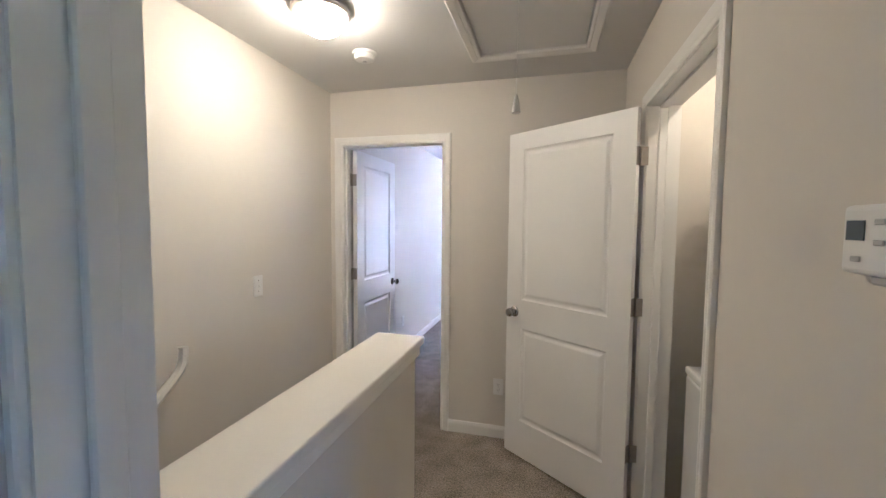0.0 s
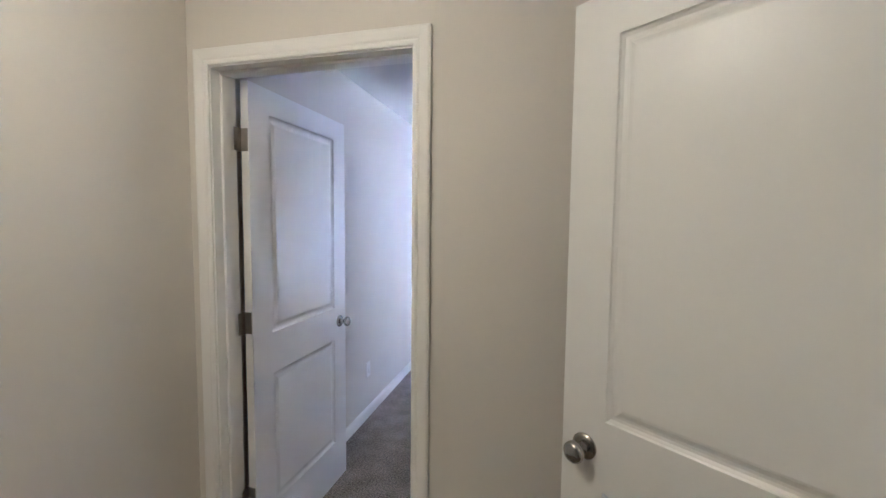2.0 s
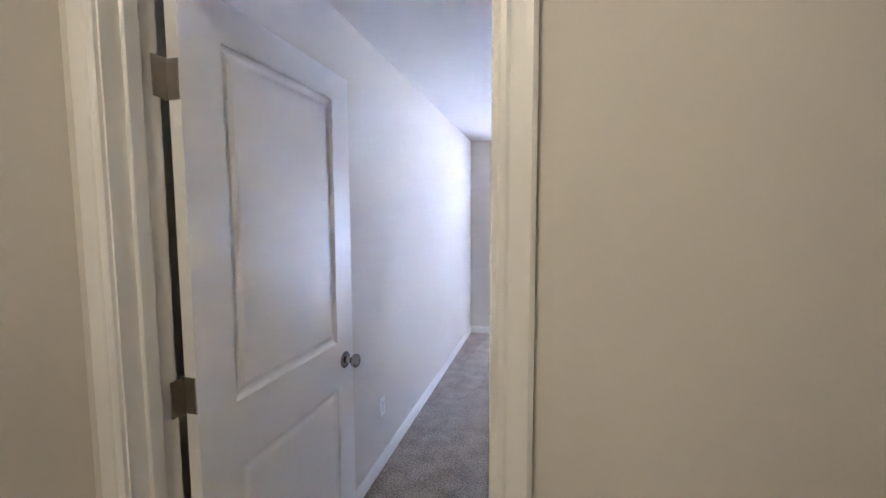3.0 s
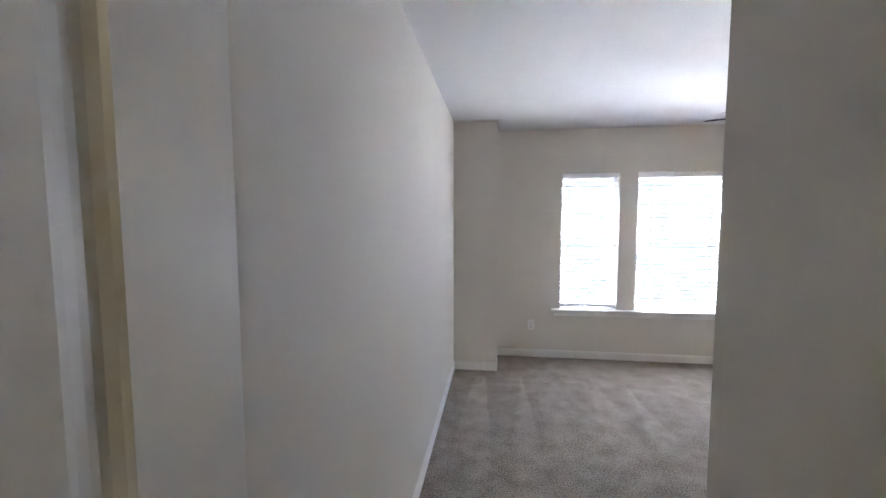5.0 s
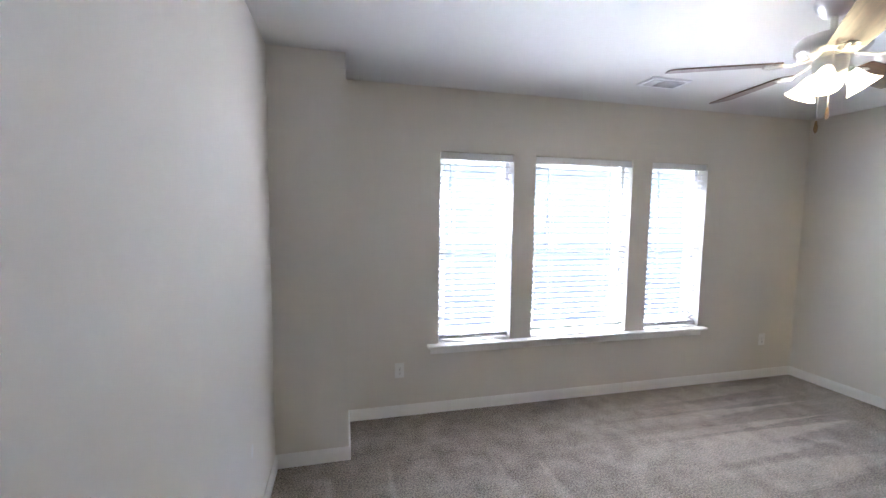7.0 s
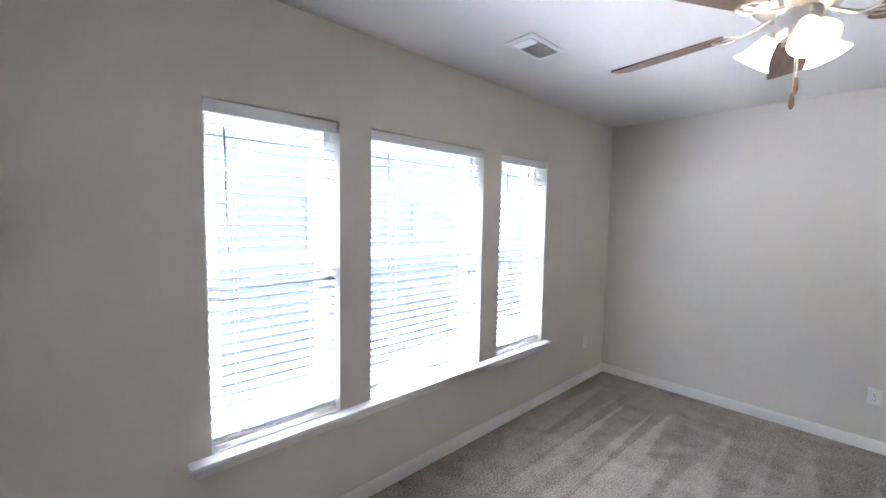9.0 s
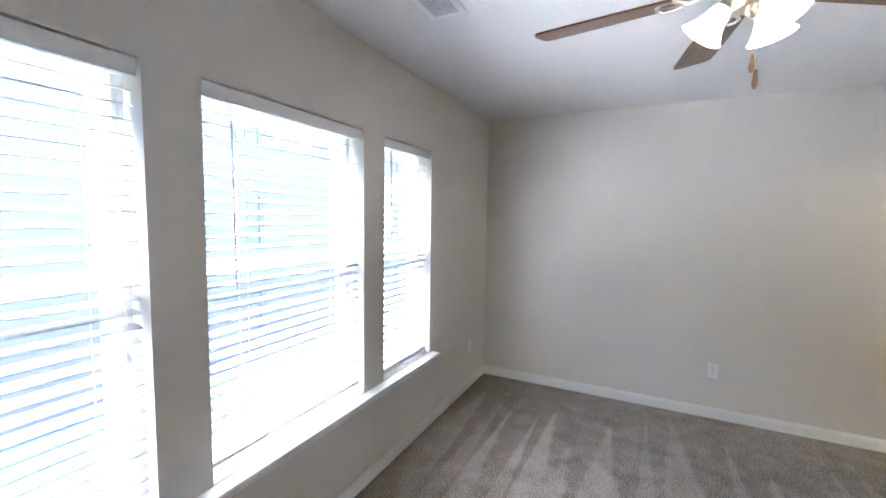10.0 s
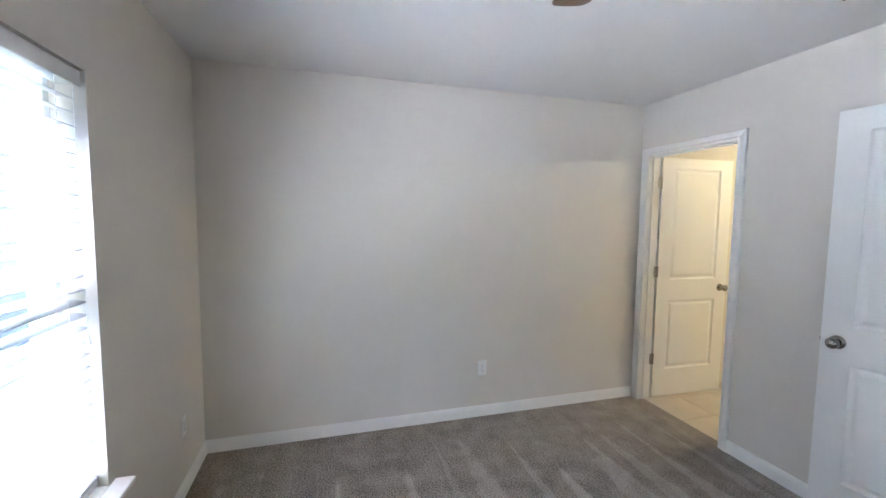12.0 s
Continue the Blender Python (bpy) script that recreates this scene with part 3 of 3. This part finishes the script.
# ---- ceiling fan ----
FX, FY = 2.415, 6.225
fan = thing("ceiling_fan", pose(FX, FY, H), "brushed nickel ceiling fan with five walnut blades and lit shades", "ceiling fan")
part("canopy", lathe(bmesh.new(), ((0.0, 0), (0.070, 0), (0.070, -0.012), (0.062, -0.035), (0.040, -0.062), (0.018, -0.070), (0.0, -0.070)), 32), M_SATIN, fan, smooth=True)
part("downrod", tube(bmesh.new(), [(0, 0, -0.06), (0, 0, -0.15)], 0.0125, 16), M_SATIN, fan, smooth=True)
part("motor_housing", lathe(bmesh.new(), ((0.0, -0.125), (0.03, -0.128), (0.04, -0.14), (0.085, -0.146), (0.118, -0.155), (0.124, -0.168), (0.124, -0.205),
                                          (0.118, -0.214), (0.105, -0.228), (0.062, -0.240), (0.0, -0.240)), 40), M_SATIN, fan, smooth=True)
bm = bmesh.new()
for i in range(36):
    box(bm, 0.072, 0.108, -0.0028, 0.0028, -0.004, 0.0015, m=pose(0, 0, -0.2325, 0, 0, i * 10) @ pose(0, 0, 0, 0, -16, 0))
part("vent_slots", bm, M_DARK, fan)
part("switch_housing", lathe(bmesh.new(), ((0.0, -0.240), (0.058, -0.240), (0.060, -0.250), (0.056, -0.300), (0.048, -0.312), (0.030, -0.318), (0.0, -0.318)), 32), M_SATIN, fan, smooth=True)
part("finial", lathe(bmesh.new(), ((0.0, -0.318), (0.016, -0.318), (0.018, -0.33), (0.008, -0.342), (0.0, -0.344)), 20), M_SATIN, fan, smooth=True)
for i in range(5):
    arm = thing("blade_arm", pose(0, 0, -0.228, 0, 0, 81 + 72 * i), "", "")
    arm.parent = fan
    arm.matrix_local = pose(0, 0, -0.228, 0, 0, 81 + 72 * i)
    bm = bmesh.new()
    tube(bm, [(0.06, 0, -0.002), (0.10, 0, -0.018), (0.14, 0, -0.030), (0.165, 0, -0.032)], 0.009, 10, flat=0.6)
    for s in (-1, 1):
        tube(bm, [(0.160, 0, -0.033), (0.180, s * 0.022, -0.031), (0.205, s * 0.034, -0.030), (0.228, s * 0.030, -0.030), (0.240, s * 0.012, -0.030)], 0.0065, 8, flat=0.55)
    tube(bm, [(0.160, 0, -0.033), (0.19, 0, -0.031), (0.245, 0, -0.030)], 0.0065, 8, flat=0.55)
    part("bracket", bm, M_SATIN, arm, smooth=True)
    bm = bmesh.new()
    outline = []
    for x, y in ((0.195, 0.052), (0.21, 0.058), (0.40, 0.066), (0.56, 0.070), (0.600, 0.070), (0.612, 0.066), (0.622, 0.052), (0.625, 0.020), (0.6255, 0.0)):
        outline.append((x, y))
    outline += [(x, -y) for x, y in reversed(outline[:-1])]
    up = [bm.verts.new((x, y, 0.0032)) for x, y in outline]
    dn = [bm.verts.new((x, y, -0.0032)) for x, y in outline]
    bm.faces.new(up), bm.faces.new(dn)
    for j in range(len(outline)):
        q = (j + 1) % len(outline)
        bm.faces.new((up[j], up[q], dn[q], dn[j]))
    bl = part("blade", bm, M_BLADE, arm, "walnut wood blade")
    bl.matrix_local = pose(0, 0, -0.022, -12, 0, 0)
BELL = ((0.022, 0.0), (0.030, -0.004), (0.036, -0.020), (0.042, -0.045), (0.052, -0.072), (0.066, -0.096), (0.080, -0.112), (0.077, -0.112), (0.063, -0.094), (0.049, -0.070), (0.039, -0.044), (0.033, -0.020), (0.02, -0.008))
for i in range(3):
    lamp = thing("lamp_arm", pose(0, 0, 0), "", "")
    lamp.parent = fan
    lamp.matrix_local = pose(0, 0, -0.285, 0, 0, 85 + 120 * i)
    part("arm", tube(bmesh.new(), [(0.040, 0, -0.005), (0.052, 0, 0.000), (0.064, 0, -0.010)], 0.010, 10), M_SATIN, lamp, smooth=True)
    hold = pose(0.062, 0, -0.008, 0, -37, 0) @ Matrix.Scale(0.77, 4)
    part("fitter", lathe(bmesh.new(), ((0.0, 0.012), (0.016, 0.012), (0.026, 0.004), (0.028, -0.012), (0.0, -0.012)), 20, hold), M_SATIN, lamp, smooth=True)
    part("shade", lathe(bmesh.new(), BELL, 40, hold @ pose(0, 0, -0.008), wave=0.035, waves=6), M_SHADE, lamp, "lit frosted glass bell shade", smooth=True)
for x, y, z in ((-0.060, -0.006, -0.50), (-0.004, -0.006, -0.44)):
    ch = part("pull_chain", tube(bmesh.new(), [(x, y, -0.30), (x, y, z)], 0.0014, 6), M_SATIN, fan)
    part("fob", lathe(bmesh.new(), ((0.0, 0.0), (0.004, -0.002), (0.005, -0.012), (0.0072, -0.030), (0.0072, -0.040), (0.004, -0.050), (0.0, -0.054)), 14, pose(x, y, z)), M_OAK, ch, "light wood pull fob", smooth=True)


# ---- small fittings ----
def outlet(x, y, z, rz, label="white duplex wall outlet"):
    t = thing("wall_outlet", pose(x, y, z, 0, 0, rz), label, "outlet", "wall outlets")
    part("cover_plate", boxed(-0.035, 0.035, 0, 0.006, -0.057, 0.057, bevel=0.003, segs=2), M_PLASTIC, t)
    for s in (-1, 1):
        r = part("receptacle", lathe(bmesh.new(), ((0.0, 0.0), (0.0165, 0.0), (0.0165, 0.0025), (0.015, 0.0035), (0.0, 0.0035)), 20, pose(0, 0.0055, s * 0.0195, -90, 0, 0)), M_PLASTIC, t)
        bm = bmesh.new()
        for dx in (-0.0063, 0.0063):
            box(bm, dx - 0.0011, dx + 0.0011, 0.0088, 0.0094, s * 0.0195 - 0.002, s * 0.0195 + 0.006)
        box(bm, -0.0022, 0.0022, 0.0088, 0.0094, s * 0.0195 - 0.0105, s * 0.0195 - 0.006)
        part("slot", bm, M_DARK, r)
    part("screw", boxed(-0.0028, 0.0028, 0.0055, 0.0072, -0.0028, 0.0028, bevel=0.001), M_NICKEL, t)
    return t


def switch(x, y, z, rz):
    t = thing("light_switch", pose(x, y, z, 0, 0, rz), "white toggle light switch on the stair wall", "light switch")
    part("cover_plate", boxed(-0.036, 0.036, 0, 0.006, -0.059, 0.059, bevel=0.003, segs=2), M_PLASTIC, t)
    part("toggle", box(bmesh.new(), -0.005, 0.005, 0.0, 0.018, -0.010, 0.006, bevel=0.002, m=pose(0, 0.004, 0, 22, 0, 0)), M_PLASTIC, t)
    for s in (-1, 1):
        part("screw", boxed(-0.0025, 0.0025, 0.0055, 0.007, s * 0.03 - 0.0025, s * 0.03 + 0.0025, bevel=0.001), M_NICKEL, t)


outlet(1.277, 2.90, 0.36, 180, "white duplex outlet beside the laundry door")
outlet(0.802, YW, 0.355, 180)
outlet(4.268, YW, 0.375, 180)
outlet(XE, 5.93, 0.378, 90)
outlet(0, 4.45, 0.37, -90, "white wall outlet near the bedroom door")
nail = thing("nail", pose(0, 6.366, 0.444, 0, 90, 0), "small dark nail head in the grey bedroom wall", "nail")
part("head", lathe(bmesh.new(), ((0.0, 0.004), (0.003, 0.0035), (0.0042, 0.002), (0.0042, 0.0), (0.0, 0.0)), 14), M_HINGE, nail, smooth=True)
patch = thing("wall_patch", pose(0, 6.776, 0.454, 0, 90, 0), "small white dab of filler on the bedroom wall", "filler patch")
part("dab", lathe(bmesh.new(), ((0.0, 0.0016), (0.010, 0.0013), (0.017, 0.0006), (0.021, 0.0), (0.0, 0.0)), 18, Matrix.Diagonal((1.5, 1.0, 1.0, 1.0)), wave=0.12, waves=5), M_CEIL, patch, smooth=True)
switch(0, 2.092, 1.124, -90)

vent = thing("ceiling_vent", pose(2.54, 7.298, H), "white louvred ceiling air register", "air vent")
part("frame", boxed(-0.152, 0.152, -0.088, 0.088, -0.008, 0.001, bevel=0.004, segs=2), M_VENT, vent)
part("opening", boxed(-0.122, 0.122, -0.058, 0.058, -0.0095, -0.0075), M_GREY, vent)
for i in range(10):
    part("slat", box(bmesh.new(), -0.055, 0.120, -0.0042, 0.0042, -0.0008, 0.0008, m=pose(0, -0.052 + i * 0.0115, -0.0125, 35, 0, 0)), M_VENT, vent)
for i in range(5):
    part("slat", box(bmesh.new(), -0.056, 0.056, -0.0042, 0.0042, -0.0008, 0.0008, m=pose(-0.114 + i * 0.0115, 0, -0.0125, 0, 0, 90) @ pose(0, 0, 0, 35, 0, 0)), M_VENT, vent)

SMALL = Matrix.Scale(0.82, 4)
dome = thing("ceiling_light", pose(0.58, 1.83, H), "lit flush dome ceiling light with a nickel rim", "ceiling light")
part("pan", lathe(bmesh.new(), ((0.0, 0), (0.150, 0), (0.158, -0.010), (0.160, -0.026), (0.150, -0.040), (0.135, -0.044), (0.0, -0.044)), 48, SMALL), M_SATIN, dome, smooth=True)
part("dome", lathe(bmesh.new(), ((0.138, -0.040), (0.136, -0.055), (0.124, -0.085), (0.100, -0.112), (0.066, -0.132), (0.030, -0.142), (0.0, -0.144)), 48, SMALL), M_DOME, dome, "lit frosted glass dome", smooth=True)
part("finial", lathe(bmesh.new(), ((0.0, -0.142), (0.010, -0.143), (0.011, -0.150), (0.006, -0.158), (0.0, -0.160)), 18, SMALL), M_SATIN, dome, smooth=True)

det = thing("smoke_detector", pose(0.56, 2.31, H), "white round smoke detector on the hall ceiling", "smoke detector")
part("base_ring", lathe(bmesh.new(), ((0.0, 0), (0.066, 0), (0.068, -0.006), (0.064, -0.013), (0.0, -0.013)), 36), M_PLASTIC, det, smooth=True)
part("cover", lathe(bmesh.new(), ((0.0, -0.012), (0.056, -0.012), (0.057, -0.03), (0.050, -0.041), (0.030, -0.046), (0.0, -0.047)), 36), M_PLASTIC, det, smooth=True)
part("test_button", lathe(bmesh.new(), ((0.0, -0.045), (0.010, -0.045), (0.009, -0.049), (0.0, -0.050)), 18), M_GREY, det, smooth=True)

hatch = thing("attic_hatch", pose(1.475, 1.83, H), "white attic hatch panel with moulded trim and a pull cord", "attic hatch", kind="structure")
part("hatch_panel", boxed(-0.277, 0.277, -0.666, 0.666, 0.006, 0.02), M_CEIL, hatch)
for dx, dy, rz, ln in ((0, -0.67, 0, 0.57), (0, 0.67, 180, 0.57), (-0.285, 0, -90, 1.34), (0.285, 0, 90, 1.34)):
    bm = bmesh.new()
    n = len(CASE)
    a = [bm.verts.new((-ln / 2 - u, -u, -d)) for u, d in CASE]
    b = [bm.verts.new((ln / 2 + u, -u, -d)) for u, d in CASE]
    for i in range(n):
        bm.faces.new((a[i], a[(i + 1) % n], b[(i + 1) % n], b[i]))
    bm.faces.new(a), bm.faces.new(b)
    tr = part("hatch_trim", bm, M_TRIM, hatch)
    tr.matrix_local = pose(dx, dy, 0, 0, 0, rz)
cord = part("cord", tube(bmesh.new(), [(0.014, -0.504, 0.008), (0.016, -0.504, -0.30), (0.014, -0.504, -0.60)], 0.0012, 6), M_PLASTIC, hatch)
part("cord_bell", lathe(bmesh.new(), ((0.0, 0.02), (0.004, 0.018), (0.007, 0.006), (0.0115, -0.02), (0.0125, -0.03), (0.0, -0.03)), 18, pose(0.014, -0.504, -0.615)), M_PLASTIC, cord, "white plastic cord bell", smooth=True)

rail = thing("handrail", pose(0, 0, 0), "white painted wooden handrail sloping down the stair wall", "handrail")
part("grip", tube(bmesh.new(), [(0.07, 1.540, 0.945), (0.07, 1.537, 0.885), (0.07, 1.531, 0.866), (0.07, 1.515, 0.842), (0.07, 1.48, 0.8115), (0.07, -1.2, -1.13)], 0.020, 8), M_TRIM, rail, smooth=True)
for y in (1.3, 0.2, -0.9):
    z = 0.826 + (y - 1.50) * 0.725
    part("bracket", tube(bmesh.new(), [(0.0, y, z - 0.07), (0.05, y, z - 0.07), (0.075, y, z - 0.02)], 0.006, 8), M_NICKEL, rail, smooth=True)

th = thing("thermostat", pose(2.03, 0.83, 1.472, 0, 0, 90), "white wall thermostat with a small grey display", "thermostat")
part("housing", boxed(-0.068, 0.068, 0, 0.026, -0.052, 0.046, bevel=0.008, segs=3), M_PLASTIC, th)
part("base", boxed(-0.05, 0.02, 0, 0.018, -0.064, -0.050, bevel=0.003), M_GREY, th)
part("display", boxed(0.022, 0.056, 0.0255, 0.0275, -0.004, 0.024), M_LCD, th, "grey display")
for x, z in ((-0.005, 0.022), (-0.005, -0.006), (-0.03, 0.010), (0.035, -0.030)):
    part("button", boxed(x - 0.009, x + 0.009, 0.0255, 0.0285, z - 0.004, z + 0.004, bevel=0.0012), M_GREY, th)

# ---- laundry ----
lc = thing("laundry_centre", pose(2.22, 1.54, 0), "white stacked washer and dryer unit in a closet", "washer dryer")
part("washer_body", boxed(0, 0.68, 0, 0.685, 0.02, 0.80, bevel=0.012, segs=3), M_ENAMEL, lc)
part("washer_top", boxed(-0.006, 0.69, -0.004, 0.689, 0.802, 0.838, bevel=0.012, segs=3), M_ENAMEL, lc)
lid = part("lid", boxed(0.03, 0.20, 0.06, 0.62, 0.836, 0.850, bevel=0.008, segs=3), M_ENAMEL, lc)
part("lid_seam", boxed(0.024, 0.20, 0.054, 0.626, 0.8365, 0.8395), M_GREY, lid)
bm = bmesh.new()
for p, q in ((0.06, 0.64),):
    vs = [bm.verts.new((x, y, z)) for y in (p - 0.01, q) for x, z in ((0.20, 0.84), (0.20, 1.06), (0.125, 1.17), (0.125, 1.18), (0.68, 1.18), (0.68, 0.84))]
    for j in range(6):
        k = (j + 1) % 6
        bm.faces.new((vs[j], vs[k], vs[6 + k], vs[6 + j]))
    bm.faces.new(vs[:6]), bm.faces.new(vs[6:])
part("support_column", bm, M_ENAMEL, lc)
part("dryer_body", boxed(0.125, 0.68, 0.045, 0.642, 1.345, 1.862, bevel=0.012, segs=3), M_ENAMEL, lc)
cp = part("control_panel", boxed(0.117, 0.68, 0.045, 0.642, 1.172, 1.343, bevel=0.008, segs=2), M_ENAMEL, lc)
dd = part("dryer_door", boxed(0.108, 0.127, 0.10, 0.595, 1.375, 1.815, bevel=0.008, segs=3), M_ENAMEL, lc)
# The pull is a white recess; this grey bar paints its shadow.
bm = bmesh.new()
n = 14
tube(bm, [(0.108 - 0.020 * math.sin(math.pi * i / n), 0.545, 1.50 + 0.22 * i / n) for i in range(n + 1)], 0.011, 10)
part("door_handle", bm, M_GREY, dd, "curved white door pull, its recess shadow given as a grey bar", smooth=True)
part("door_gap", boxed(0.118, 0.1265, 0.085, 0.61, 1.362, 1.826), M_GREY, dd)
for y in (0.585, 0.34):
    k = part("dial", lathe(bmesh.new(), ((0.0, 0.03), (0.014, 0.03), (0.019, 0.022), (0.021, 0.003), (0.030, 0.002), (0.030, 0.0), (0.0, 0.0)), 24, pose(0.117, y, 1.262, 0, -90, 0)), M_PLASTIC, cp, "white dial with a black pointer", smooth=True)
    part("pointer", boxed(0.083, 0.090, y - 0.004, y + 0.004, 1.248, 1.278), M_DARK, k)
part("push_button", lathe(bmesh.new(), ((0.0, 0.012), (0.008, 0.011), (0.009, 0.0), (0.0, 0.0)), 16, pose(0.117, 0.51, 1.225, 0, -90, 0)), M_GREY, cp, smooth=True)
tagged(part("floor_laundry", boxed(2.03, 2.95, 1.265, 2.46, -0.2, 0.0), M_GROUT), "plain sheet floor in the laundry closet", "floor", kind="structure")
ll = thing("closet_light", pose(2.45, 1.75, H), "small lit globe light on the closet ceiling", "ceiling light")
part("globe", lathe(bmesh.new(), ((0.0, 0), (0.05, 0), (0.055, -0.02), (0.05, -0.05), (0.03, -0.075), (0.0, -0.085)), 24), M_CLOSETGLOW, ll, smooth=True)

# ---- bathroom beyond the open door ----
tagged(part("floor_bath", boxed(2.865, XE, 2.315, YS - 0.06, -0.25, -0.003), M_GROUT), "grout bed of the bathroom floor", "floor", kind="structure")
bl = thing("vanity_light", pose(3.55, 2.6, 2.2), "lit globe light in the bathroom", "wall light")
part("globe", lathe(bmesh.new(), ((0.0, 0.08), (0.05, 0.07), (0.08, 0.03), (0.085, 0.0), (0.08, -0.03), (0.05, -0.07), (0.0, -0.08)), 24), M_BATHGLOW, bl, smooth=True)
part("wall_plate", boxed(-0.05, 0.05, -0.285, -0.05, -0.03, 0.03, bevel=0.005), M_NICKEL, bl)
floor_bath = bpy.data.objects["floor_bath"]
tile = None
for i in range(6):
    for j in range(7):
        if tile is None:
            tile = boxed(-0.161, 0.161, -0.161, 0.161, -0.006, 0.001, bevel=0.0015)
            ob = part("tile", tile, M_TILE, floor_bath)
            tile = ob.data
        else:
            ob = new("tile", tile)
            ob.parent = floor_bath
        ob.location = (3.03 + 0.327 * i - 0.0, YS - 0.223 - 0.327 * j, 0.0)

# ---- outside ----
tagged(part("ground", boxed(-300, 300, -300, 600, -3.4, -3.2), M_GRASS), "dry pale lawn below the windows", "ground", kind="structure")
# Made-up paving; its tone sets how much light bounces up to the blinds.
tagged(part("pavement", boxed(-60, 60, 12.5, 17.5, -3.3, -3.17), M_CONCRETE), "concrete strip added between the houses to bounce light up to the windows", "pavement", kind="structure")
# Out of view; the eaves are run out to keep sun off the window tops.
tagged(part("shade_roof", boxed(-0.4, 5.0, -3.6, 8.42, H + 0.2, H + 0.3), M_ROOF), "unseen roof slab over the flat, with eaves added to shade the windows", "roof", kind="structure")
# House is guessed; its height and nearness keep the view through slats dim.
house = thing("house", pose(2.5, 17.5, -3.2), "tall grey-sided terrace house added opposite, its shaded face dimming the view out", "house")
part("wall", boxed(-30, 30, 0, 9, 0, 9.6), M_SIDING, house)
bm = bmesh.new()
q = [bm.verts.new(v) for v in ((-30.5, -0.5, 9.6), (30.5, -0.5, 9.6), (30.5, 9.5, 9.6), (-30.5, 9.5, 9.6), (-30.5, 4.5, 11.6), (30.5, 4.5, 11.6))]
for f in ((0, 1, 5, 4), (3, 2, 5, 4), (0, 3, 4), (1, 2, 5), (0, 1, 2, 3)):
    bm.faces.new([q[i] for i in f])
part("roof", bm, M_ROOF, house)
for x in (-16, -12, -8, -4, 0, 4, 8, 12, 16):
    for z in (0.9, 3.8, 6.9):
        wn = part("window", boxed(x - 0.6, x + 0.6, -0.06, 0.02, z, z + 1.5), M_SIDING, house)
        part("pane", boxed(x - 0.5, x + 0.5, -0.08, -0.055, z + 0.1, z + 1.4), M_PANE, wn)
